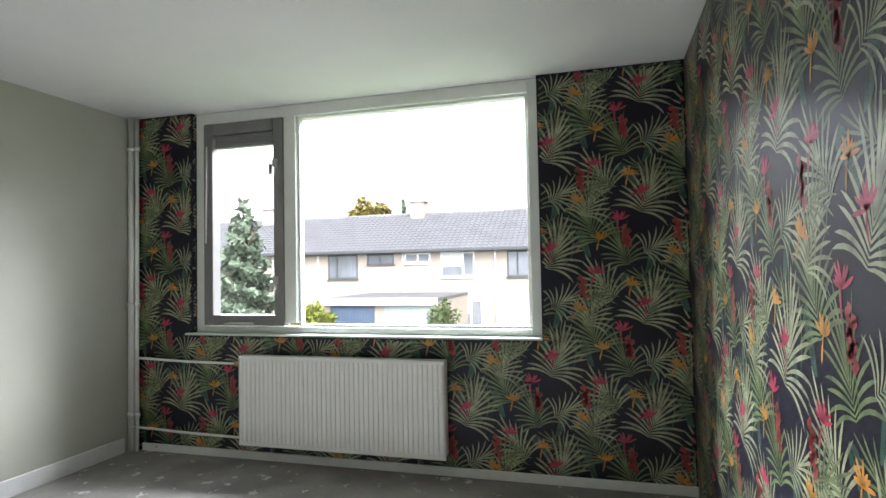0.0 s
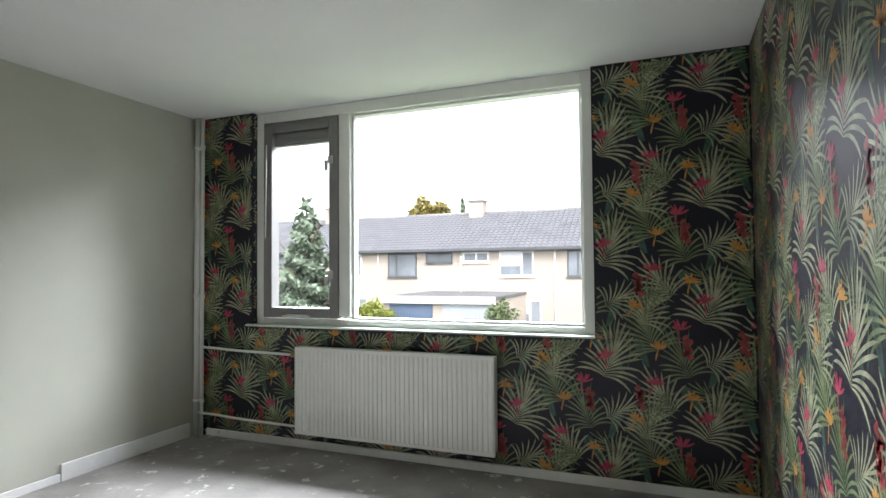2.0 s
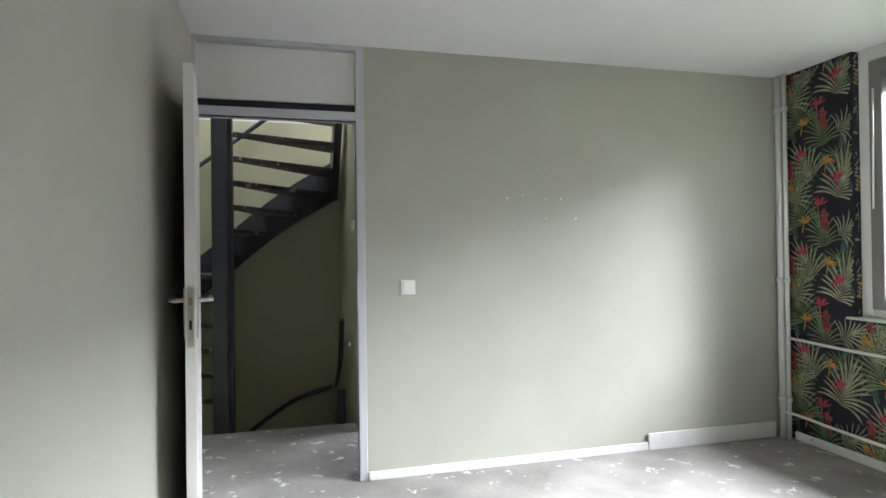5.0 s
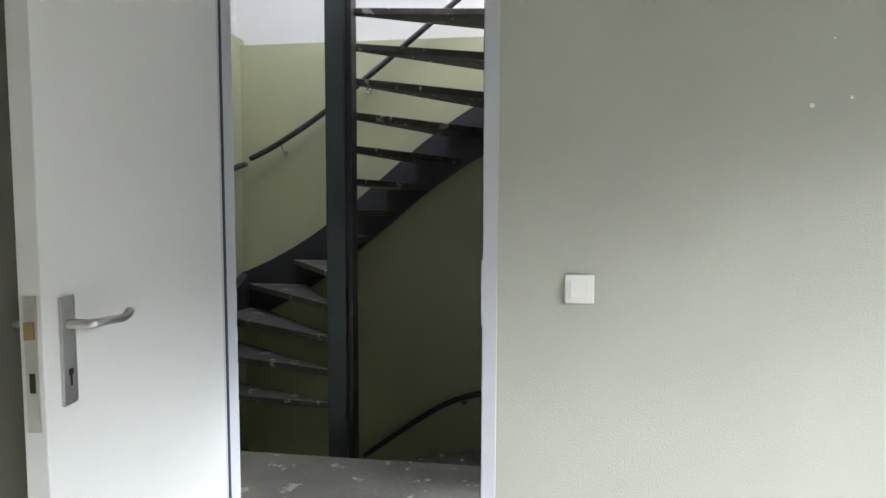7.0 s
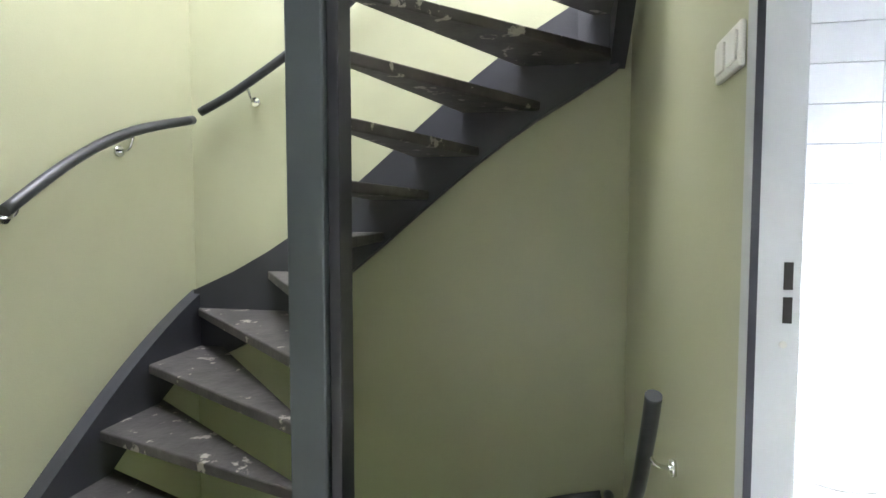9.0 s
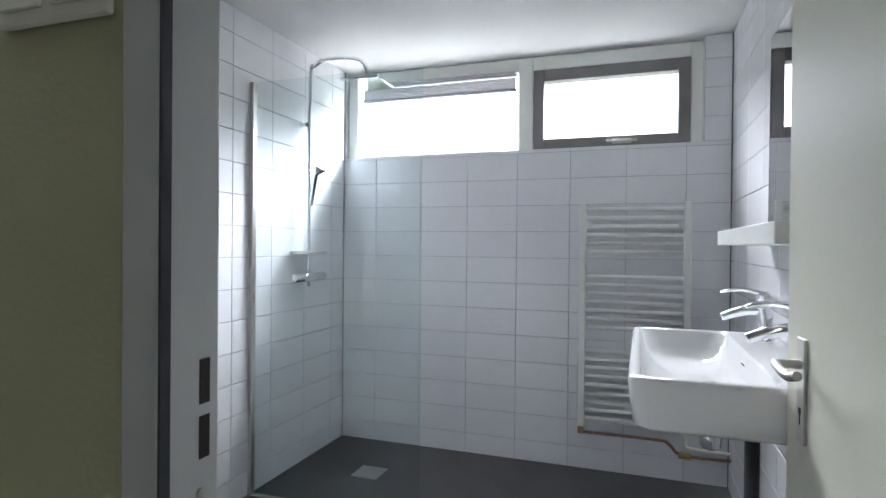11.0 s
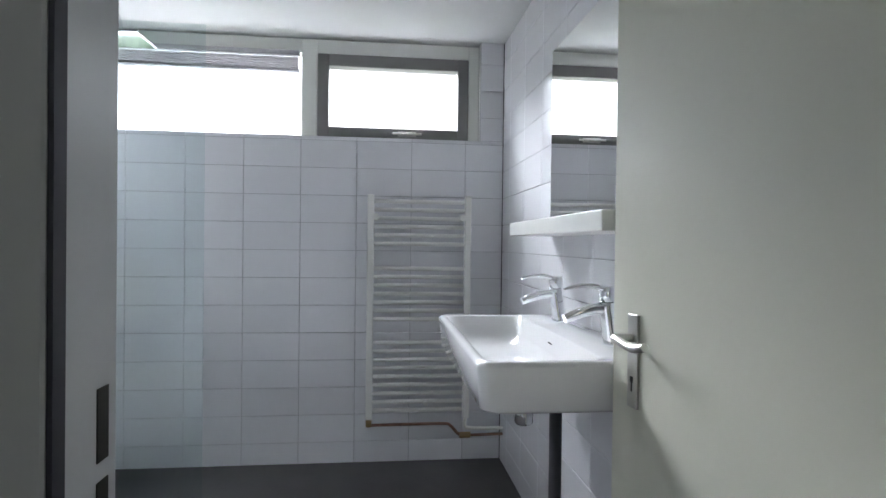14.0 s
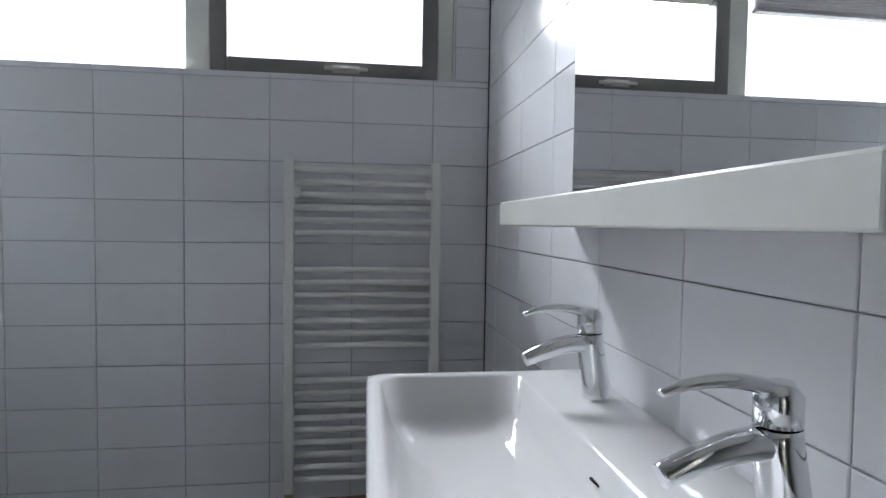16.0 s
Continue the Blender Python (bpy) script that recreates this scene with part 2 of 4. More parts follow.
wall_west = structure("wall_west", boxes((-0.055, DR + 0.04, 0, 0, 0, H)), GREEN, "sage green painted wall with filled screw holes", "wall")
structure("wall_landing_front", boxes((-0.1, LY - 0.1, 0, -0.055, DL - 0.045, H), (-0.1, DR + 0.046, 0, -0.056, BW1, H)), OLIVE, "olive green landing wall beside the bedroom door", "wall")
structure("wall_landing_side", boxes((LX - 0.1, LY - 0.1, -2.7, -0.1, LY, 2.6)), OLIVE, "olive green painted stairwell wall", "wall")
structure("wall_landing_back", boxes((LX - 0.1, LY, -2.7, LX, SW + 0.02, 2.55)), OLIVE, "olive green painted stairwell wall", "wall")
structure("wall_landing_bath", prism(bmesh.new(), [(BJ - 0.03, BW0), (LX - 0.1, SW), (LX - 0.1, SW + 0.05), (BJ - 0.03, BW1 - 0.012)], -2.7, 2.6), OLIVE, "olive green painted wall between landing and bathroom", "wall")
structure("wall_over_bath_door", boxes((BJ - 0.03, BW0, 2.09, -0.1, BW1 - 0.012, H)), OLIVE, "olive green wall above the bathroom door", "wall")
structure("wall_attic", boxes((LX - 0.16, LY - 0.1, 2.55, LX - 0.06, BW1, 4.9), (LX - 0.06, LY - 0.16, 2.6, 0.3, LY - 0.06, 4.9), (LX - 0.06, BW0 + 0.06, 2.65, 0.3, BW1 + 0.1, 4.9), (0.3, LY - 0.1, 2.65, 0.4, BW1, 4.9)), CEIL, "white painted upper stairwell wall", "wall")
# The ceiling's opening is unseen, added to let daylight down onto the landing.
structure("ceiling_attic", boxes((LX - 0.1, LY - 0.1, 4.9, 0.4, -4.5, 5.0), (LX - 0.1, -3.0, 4.9, 0.4, BW1, 5.0), (LX - 0.1, -4.5, 4.9, -1.9, -3.0, 5.0), (-0.4, -4.5, 4.9, 0.4, -3.0, 5.0)), CEIL, "white attic ceiling with an added, unseen opening that lights the stairs", "ceiling")
structure("floor_attic_edge", boxes((EX, LY, H + 0.2, EX + 0.02, BW0, 2.7)), CEIL, "white edge of the upper floor", "trim")
structure("floor_lower", boxes((LX - 0.1, LY - 0.1, -2.8, -0.1, BW1, -2.7)), CONCRETE, "grey floor of the storey below", "floor")
structure("wall_lower", boxes((-0.2, LY, -2.7, -0.1, BW0, -0.2)), OLIVE, "olive wall of the storey below", "wall")
structure("wall_bath_west", boxes((XL - 0.1, -2.75, -0.1, XL - 0.012, 0.3, BH + 0.06)), GROUT, "bathroom wall with white glazed tiles", "wall")
structure("wall_facade_outer", boxes((XL - 3, 0.012, -2.7, -0.07, 0.3, 1.79), (XL - 3, 0.012, 1.785, XL - 0.0, 0.3, 5), (-0.20, 0.012, 1.79, -0.07, 0.3, BH), (XL, 0.05, BH + 0.06, 4, 0.3, 5)), GROUT, "facade wall behind the bathroom tiles", "wall")
bath_wall_north, bath_wall_east, bath_wall_west = bpy.data.objects["wall_facade_outer"], structure("wall_bath_east", boxes((XR + 0.012, BW1, 0, -0.0552, 0.012, H)), GROUT, "tiled bathroom wall behind the washbasin", "wall"), bpy.data.objects["wall_bath_west"]
bath_wall_south = structure("wall_bath_south", prism(bmesh.new(), [(BJ - 0.031, BW1 - 0.0115), (XL - 0.1, SW + 0.0525), (XL - 0.1, SW + 0.06), (BJ - 0.031, BW1 - 0.004)], 0, BH), TILE, "white tiled wall beside the bathroom door", "wall")


# ---- wallpaper print ----
def blade(rows, x, y, angle, length, width, curl, mat, layer):
    """One printed leaflet: a curved, tapering strip on the wall's plane."""
    px, py, a, n = x, y, angle, 6
    left, right = [], []
    for k in range(n + 1):
        t = k / n
        w = width * (0.35 + 2.6 * t * (1 - t) ** 0.8) * (1 if k < n else 0.05)
        left.append((px - w * math.sin(a) / 2, py + w * math.cos(a) / 2))
        right.append((px + w * math.sin(a) / 2, py - w * math.cos(a) / 2))
        px, py = px + math.cos(a) * length / n, py + math.sin(a) * length / n
        a += curl / n
    for k in range(n):
        rows.append(((left[k], left[k + 1], right[k + 1], right[k]), mat, layer))


def palm(rows, x, y, size, aim, spread, count, mat, layer, rng, droop=0.7):
    """A frond: leaflets that leave a midrib on both sides, the outer ones lowest, all arching over."""
    blade(rows, x, y, aim, 0.6 * size, 0.02 * size, 0.1, 2, layer)
    for k in range(count):
        t = k / (count - 1) * 2 - 1
        up = 0.5 * size * (1 - abs(t)) ** 1.2
        bx, by = x + up * math.cos(aim), y + up * math.sin(aim)
        blade(rows, bx, by, aim + t * spread * 0.85, size * (0.85 - 0.2 * abs(t)) * rng.uniform(0.88, 1.08), 0.046 * size, t * droop * 1.5 * rng.uniform(0.7, 1.2), mat, layer + rng.random())


def wallpaper_tile():
    rng, rows = random.Random(7), []
    blade(rows, 0.02, 0.05, 1.35, 0.22, 0.006, 0.5, 3, 0)
    blade(rows, 0.36, 0.02, 1.8, 0.26, 0.006, -0.4, 3, 0)
    blade(rows, 0.22, 0.38, 1.3, 0.22, 0.005, 0.5, 3, 0)
    blade(rows, 0.47, 0.30, 1.6, 0.25, 0.005, -0.5, 3, 0)
    blade(rows, 0.30, 0.15, 2.0, 0.2, 0.005, 0.7, 3, 0)
    for x, y, a in ((0.44, 0.50, -1.1), (0.07, 0.22, -1.25), (0.30, 0.60, -0.9), (0.5, 0.12, -1.9)):
        for k in range(14):
            t = k / 14
            bx, by = x + 0.17 * t * math.cos(a), y + 0.17 * t * math.sin(a)
            for s in (1, -1):
                blade(rows, bx, by, a + s * 0.75, 0.045 * (1.1 - 0.7 * t), 0.011, -s * 0.3, 2, 1)
    palm(rows, 0.17, 0.15, 0.27, 1.95, 1.5, 19, 0, 3, rng)
    palm(rows, 0.42, 0.31, 0.27, 1.2, 1.5, 19, 1, 4, rng)
    palm(rows, 0.26, 0.46, 0.23, 2.2, 1.4, 16, 1, 5, rng)
    palm(rows, 0.08, 0.45, 0.19, 0.3, 1.15, 14, 0, 6, rng, 0.9)
    palm(rows, 0.43, 0.08, 0.18, 0.5, 1.2, 14, 1, 6, rng, 0.9)
    palm(rows, 0.10, 0.30, 0.22, 1.2, 1.4, 17, 1, 5, rng)
    palm(rows, 0.34, 0.01, 0.22, 1.9, 1.4, 17, 0, 5, rng)
    palm(rows, 0.50, 0.52, 0.16, 2.6, 1.0, 11, 0, 2, rng, 0.9)
    for x, y, m in ((0.19, 0.16, 4), (0.06, 0.39, 4), (0.36, 0.53, 4), (0.30, 0.27, 5), (0.43, 0.42, 5), (0.16, 0.60, 5)):
        turn = rng.uniform(-0.5, 0.5)
        for k in range(7):
            blade(rows, x, y, 0.3 + turn + k * 0.42 + rng.uniform(-0.12, 0.12), rng.uniform(0.04, 0.07), 0.010, rng.uniform(-0.3, 0.3), m, 8)
        blade(rows, x - 0.005, y, -1.9 + turn, 0.07, 0.008, 0.3, m, 8)
    for x, y in ((0.33, 0.20), (0.08, 0.55)):
        for k in range(22):
            t = k / 22
            blade(rows, x + 0.012 * math.sin(k * 2.4), y - 0.11 * t + 0.02, math.pi * (0.15 if k % 2 else 0.85) - 0.9 + rng.uniform(-.3, .3), 0.026, 0.017, 0, 6, 8)
    return rows


PRINT = (LEAF_A, LEAF_B, LEAF_C, STEM, ORANGE, PINK, CORAL)


def wallpaper(name, parent, place, width, allowed, label, shift=0.0):
    """Repeats of the print, half dropped from strip to strip, cut at the wall's edges."""
    rows, tw, th = wallpaper_tile(), 0.53, 0.64
    verts, faces, mats = [], [], []
    for i in range(-1, int(width / tw) + 2):
        for j in range(-1, int(H / th) + 2):
            for ring, mat, layer in rows:
                pts = [(u + i * tw + shift, v + j * th + (i % 2) * th / 2) for u, v in ring]
                if all(allowed(u, v) for u, v in pts):
                    first = len(verts)
                    verts += [place(u, v, 0.0006 + layer * 0.00012) for u, v in pts]
                    faces.append(range(first, first + 4))
                    mats.append(mat)
    me = bpy.data.meshes.new(name)
    me.from_pydata(verts, [], [tuple(f) for f in faces])
    for m in PRINT:
        me.materials.append(m)
    me.polygons.foreach_set("material_index", mats)
    ob = new(name, me)
    ob.parent = parent
    ob["label"] = label
    ob["kind"] = "stuff"
    return ob


def north_ok(u, v):
    return 0.0 < u < BX and 0.0 < v < H and not (0.53 < u < 3.02 and v > 0.845)


wallpaper("printed_leaves", wall_north, lambda u, v, d: (u, -d, v), BX, north_ok, "grey-green palm fans with orange and red flowers")
wallpaper("printed_leaves", wall_east, lambda u, v, d: (BX - d, -u, v), -BY, lambda u, v: 0 < u < -BY and 0 < v < H, "grey-green palm fans with orange and red flowers", 0.2)
wallpaper("printed_leaves", wall_north, lambda u, v, d: (0.53 + d, u, v), 0.05, lambda u, v: 0.001 < u < 0.05 and 0.86 < v < H, "strip of printed leaves in the window reveal")

# ---- bedroom ----
def skirting(name, rows, label):
    return structure(name, boxes(*rows, bevel=0.004), ROUGHWHITE, label, "baseboard")


skirting("baseboard", [(0.1, -0.016, 0, BX, -0.0005, 0.055)], "low white painted skirting under the wallpaper, chipped")
skirting("baseboard_west", [(0.0005, DR + 0.05, 0, 0.014, -1.07, 0.05)], "thin worn white skirting along the green wall")
skirting("baseboard_corner", [(0.0005, -1.07, 0, 0.02, -0.09, 0.105)], "taller white skirting end near the pipes")
skirting("baseboard_south", [(0.85, BY + 0.0005, 0, BX, BY + 0.014, 0.05)], "thin worn white skirting")

win = thing("window_1", "white wooden window frame with a grey opening casement and large fixed pane", "window")
win["kind"] = "structure"
FY0, FY1 = 0.045, 0.14
part("outer_frame", boxes((0.532, FY0, 0.862, 0.60, FY1, H - 0.002), (1.255, FY0, 0.93, 1.345, FY1, 2.37), (2.955, FY0, 0.862, 3.018, FY1, H - 0.002), (0.60, FY0, 2.37, 2.955, FY1, H - 0.002), (0.60, FY0, 0.862, 2.955, FY1, 0.905), bevel=0.004), WHITE, win)
part("glazing_bead", boxes((1.345, FY0 + 0.03, 0.905, 1.363, FY1 - 0.01, 2.37), (2.937, FY0 + 0.03, 0.905, 2.955, FY1 - 0.01, 2.37), (1.363, FY0 + 0.03, 2.352, 2.937, FY1 - 0.01, 2.37), (1.363, FY0 + 0.03, 0.905, 2.937, FY1 - 0.01, 0.922), bevel=0.003), WHITE, win)
cas = part("casement", boxes((0.603, FY0 - 0.012, 0.912, 0.678, FY1 - 0.02, 2.366), (1.178, FY0 - 0.012, 0.912, 1.252, FY1 - 0.02, 2.366), (0.678, FY0 - 0.012, 2.285, 1.178, FY1 - 0.02, 2.366), (0.678, FY0 - 0.012, 0.912, 1.178, FY1 - 0.02, 0.985), bevel=0.005), GREYFR, win, "warm grey painted opening casement")
part("ventilation_grille", boxes((0.685, FY0 + 0.012, 2.19, 1.172, FY1 - 0.03, 2.283), (0.69, FY0 + 0.002, 2.205, 1.165, FY0 + 0.014, 2.22), (0.69, FY0 + 0.002, 2.25, 1.165, FY0 + 0.014, 2.272), bevel=0.003), GREYFR, cas, "grey ventilation grille")
part("stay", boxes((0.79, FY0 - 0.035, 0.921, 1.02, FY0 - 0.02, 0.931), (0.83, FY0 - 0.045, 0.931, 1.0, FY0 - 0.015, 0.937), bevel=0.002), SATIN, cas, "metal casement stay")
for z in (1.2, 2.02):
    part("catch", boxes((1.18, FY0 - 0.03, z, 1.215, FY0 - 0.012, z + 0.055), (1.165, FY0 - 0.05, z - 0.055, 1.185, FY0 - 0.03, z + 0.02), bevel=0.003), SATIN, cas, "small metal window catch")
part("blind_wand", tube(bmesh.new(), [(0.64, FY0 - 0.025, 2.2), (0.635, FY0 - 0.03, 1.5)], 0.005, 8), PLASTIC, cas, "thin white control wand")
for x0, x1, z0, z1 in ((0.678, 1.178, 0.985, 2.19), (1.363, 2.937, 0.922, 2.352)):
    pane = part("pane", boxes((x0, FY1 - 0.05, z0, x1, FY1 - 0.044, z1)), GLASS, win)
    pane.visible_shadow = False
part("window_sill", boxes((0.49, -0.035, 0.847, 3.022, 0.11, 0.861), bevel=0.004), SILLP, win, "pale mint painted window sill")

rad = thing("radiator", "white ribbed panel radiator mounted under the window", "radiator")
bm = bmesh.new()
n, x0, x1 = 44, 0.985, 2.43
pts = []
for k in range(n):
    a = x0 + (x1 - x0) * k / n
    w = (x1 - x0) / n
    pts += [(a + w * 0.12, -0.094), (a + w * 0.28, -0.1), (a + w * 0.72, -0.1), (a + w * 0.88, -0.094)]
ring = [(x0, -0.088)] + pts + [(x1, -0.088), (x1, -0.082), (x0, -0.082)]
prism(bm, ring, 0.145, 0.70)
part("front_panel", bm, RADW, rad)
part("rim", boxes((x0 - 0.002, -0.1, 0.70, x1 + 0.002, -0.03, 0.722), (x0 - 0.002, -0.1, 0.122, x1 + 0.002, -0.08, 0.145), (x0 - 0.003, -0.098, 0.145, x0 - 0.0005, -0.03, 0.70), (x1 + 0.0005, -0.098, 0.145, x1 + 0.003, -0.03, 0.70), bevel=0.0008), RADW, rad)
part("back_panel", boxes((x0 + 0.005, -0.045, 0.14, x1 - 0.005, -0.03, 0.7)), RADW, rad)
for x in (1.25, 2.15):
    part("bracket", boxes((x, -0.032, 0.16, x + 0.04, -0.002, 0.68)), RADW, rad)
part("valve", tube(bmesh.new(), [(0.93, -0.06, 0.66), (0.985, -0.06, 0.66)], 0.018, 12), BRASS, rad, "brass radiator valve")

for x, r in ((0.035, 0.022), (0.085, 0.014)):
    pipe = thing("heating_pipe", "white painted vertical heating pipe in the corner", "pipe", "heating pipes")
    part("riser", tube(bmesh.new(), [(x, -0.045, 0), (x, -0.045, H)], r, 14), WHITE, pipe)
    for z in (0.25, 1.05, 2.2):
        part("clip", tube(bmesh.new(), [(x, -0.045, z), (x, -0.045, z + 0.03)], r + 0.006, 14), WHITE, pipe)
part_box = structure("trim_corner", boxes((0.0005, -0.03, 0.105, 0.012, -0.0005, H)), WHITE, "white strip behind the corner pipes", "trim")
for z, x in ((0.665, 0.085), (0.165, 0.035)):
    pipe = thing("radiator_pipe", "white painted pipe feeding the radiator", "pipe", "radiator pipes")
    part("feed", tube(bmesh.new(), bend([(x, -0.045, z + 0.01), (0.2, -0.05, z + 0.01), (0.5, -0.055, z), (0.985, -0.06, z - 0.005)], 5), 0.009, 10), WHITE, pipe)


def wall_switch(name, label, origin, turn, rockers=1, size=0.085):
    sw = thing(name, label, "switch" if name == "light_switch" else "socket")
    part("plate", boxes((-size / 2 * rockers ** 0.9, -0.012, -size / 2, size / 2 * rockers ** 0.9, -0.001, size / 2), bevel=0.004), PLASTIC, sw)
    for k in range(rockers):
        c = (k - (rockers - 1) / 2) * 0.07
        if name == "light_switch":
            part("rocker", boxes((c - 0.028, -0.017, -0.026, c + 0.028, -0.012, 0.026), bevel=0.002), PLASTIC, sw)
        else:
            part("socket_well", tube(bmesh.new(), [(c, -0.013, 0), (c, -0.0115, 0)], 0.02, 20), GROUT, sw)
    sw.matrix_basis = pose(*origin, 0, 0, turn)
    return sw


wall_switch("light_switch", "white single light switch on the green wall", (0.0005, -2.615, 1.08), 90)

# filled screw holes on the green wall
plaster = WHITE
for k, (y, z) in enumerate([(-1.95, 1.78), (-1.75, 1.60), (-1.65, 1.60), (-1.60, 1.60), (-1.75, 1.48), (-1.55, 1.48), (-1.80, 1.78), (-1.9, 1.62), (-2.0, 1.6), (-1.62, 1.35)]):
    bm = bmesh.new()
    bmesh.ops.create_circle(bm, cap_ends=True, radius=0.003 + 0.002 * (k % 3), segments=9, matrix=pose(0.0012, y, z, 0, 90, 0))
    part("filler_dab", bm, plaster, wall_west, "dab of white filler")


def steel_frame(name, label, a, b, top, axis_x, face, deep, width=0.045):
    """A door frame of folded steel round an opening from a to b; deep: the wall's two faces."""
    ob = thing(name, label, "door frame")
    ob["kind"] = "structure"
    lo, hi = deep

    def bx(u0, u1, v0, v1, z0, z1):
        return (v0, u0, z0, v1, u1, z1) if axis_x else (u0, v0, z0, u1, v1, z1)
    part("jamb", boxes(bx(a - width, a, lo, hi, 0, top + width), bevel=0.003), STEELFR, ob)
    part("jamb", boxes(bx(b, b + width, lo, hi, 0, top + width), bevel=0.003), STEELFR, ob)
    part("head", boxes(bx(a, b, lo, hi, top, top + width), bevel=0.003), STEELFR, ob)
    mid = lo + (hi - lo) * face
    part("seal", boxes(bx(a, a + 0.003, mid - 0.006, mid + 0.006, 0, top - 0.006), bx(b - 0.003, b, mid - 0.006, mid + 0.006, 0, top - 0.006), bx(a, b, mid - 0.006, mid + 0.006, top - 0.006, top)), DARKSEAL, ob, "dark rubber door seal")
    return ob


fr1 = steel_frame("door_frame_1", "pale grey steel door frame with a white panel above", DL, DR, DT, True, 0.72, (-0.103, 0.004))
part("transom_panel", boxes((-0.06, DL - 0.02, 2.125, -0.035, DR + 0.01, 2.42)), DOORW, fr1, "white panel over the door")
part("transom_recess", boxes((-0.075, DL, 2.076, -0.055, DR, 2.125)), DARKSEAL, fr1, "dark recessed band")
part("transom_post", boxes((-0.103, DR, DT + 0.046, 0.0035, DR + 0.045, H - 0.002), (-0.103, DL - 0.02, DT + 0.046, 0.0035, DL, H - 0.002), (-0.103, DL, 2.425, 0.0025, DR, H - 0.002)), STEELFR, fr1)
part("lock_plate", boxes((-0.012, DR - 0.003, 0.96, 0.0055, DR + 0.002, 1.16)), STEELFR, fr1)


def lever(parent, x, side, z=1.1, flip=1):
    """A lever handle with its long plate on the face y = side * 0.02 of a leaf that lies along x."""
    y = side * 0.0205
    plate = part("handle_plate", boxes((x - 0.02, y, z - 0.15, x + 0.02, y + side * 0.006, z + 0.05), bevel=0.002), SATIN, parent, "satin aluminium handle plate")
    part("lever", tube(bmesh.new(), bend([(x, y + side * 0.004, z), (x, y + side * 0.045, z), (x - flip * 0.03, y + side * 0.055, z), (x - flip * 0.09, y + side * 0.055, z - 0.006), (x - flip * 0.125, y + side * 0.05, z + 0.002)], 5), [0.009] * 8 + [0.0085] * 13, 12), SATIN, plate)
    part("keyhole", boxes((x - 0.003, y + side * 0.006, z - 0.115, x + 0.003, y + side * 0.0065, z - 0.095), (x - 0.006, y + side * 0.006, z - 0.095, x + 0.006, y + side * 0.0068, z - 0.083)), HOLE, plate)


def door_leaf(name, label, mat, length, height, grip, inset=0.06):
    ob = thing(name, label, "door")
    part("leaf", boxes((0.0, -0.02, 0.012, length, 0.02, height), bevel=0.002), mat, ob)
    lever(ob, length - inset, 1, grip)
    lever(ob, length - inset, -1, grip)
    lock = part("lock_face", boxes((length - 0.0005, -0.011, 0.92, length + 0.002, 0.011, 1.16)), SATIN, ob, "steel lock face plate")
    part("latch", boxes((length + 0.002, -0.007, 1.085, length + 0.009, 0.007, 1.115)), BRASS, lock, "brass latch bolt")
    part("bolt_slot", boxes((length + 0.002, -0.005, 0.99, length + 0.0025, 0.005, 1.025)), HOLE, lock)
    for z in (0.25, 1.75):
        part("hinge", tube(bmesh.new(), [(-0.006, -0.02, z), (-0.006, -0.02, z + 0.09)], 0.008, 10), SATIN, ob)
    return ob


d1 = door_leaf("door_1", "off-white flush door standing open against the bedroom wall", DOORW, 0.81, 2.03, 1.1)
d1.matrix_basis = pose(0.03, DL, 0, 0, 0, 8)

# ---- landing ----
fr2 = steel_frame("door_frame_2", "pale grey steel bathroom door frame with strike holes", BJ, -0.145, 2.04, False, 0.08, (BW0 - 0.004, BW1 + 0.006), 0.045)
for z, h in ((1.075, 0.045), (1.02, 0.043)):
    part("strike_hole", boxes((BJ - 0.0005, BW1 - 0.022, z, BJ + 0.0008, BW1 - 0.008, z + h)), HOLE, fr2, "dark slot for the lock bolt")
part("screw", tube(bmesh.new(), [(BJ, BW0 + 0.05, 0.985), (BJ + 0.002, BW0 + 0.05, 0.985)], 0.006, 10), SATIN, fr2)

post = thing("newel_post", "blue-grey painted square newel post of the stairs", "post")
part("shaft", boxes((PX - 0.03, PY - 0.062, -2.7, PX + 0.06, PY + 0.048, 3.6), bevel=0.006), POST, post)
# Narrow strip in the darker stair colour along the shaft's right side.
part("dark_strip", boxes((PX - 0.06, PY + 0.052, -2.7, PX + 0.04, PY + 0.085, 3.6), bevel=0.004), STAIR, post)

RISER, FIRST, STEP = 0.187, 6.0, 12.6


def outer(a):
    """Where the line from the newel at the angle a (0 to the side wall, 90 to the back wall) meets the walls."""
    d = Vector((-math.sin(radians(a)), -math.cos(radians(a))))
    far = [(LX + 0.03 - PX) / d.x if d.x < -1e-6 else 9e9, (LY + 0.03 - PY) / d.y if d.y < -1e-6 else 9e9, (SW - 0.06 - PY) / d.y if d.y > 1e-6 else 9e9]
    t = min(f for f in far if f > 0)
    return (PX + d.x * t, PY + d.y * t)


def corners(a, b):
    out = []
    for c in ((LX + 0.03, LY + 0.03), (LX + 0.03, SW - 0.06)):
        ang = math.degrees(math.atan2(-(c[0] - PX), -(c[1] - PY)))
        if a < ang < b:
            out.append(c)
    return out


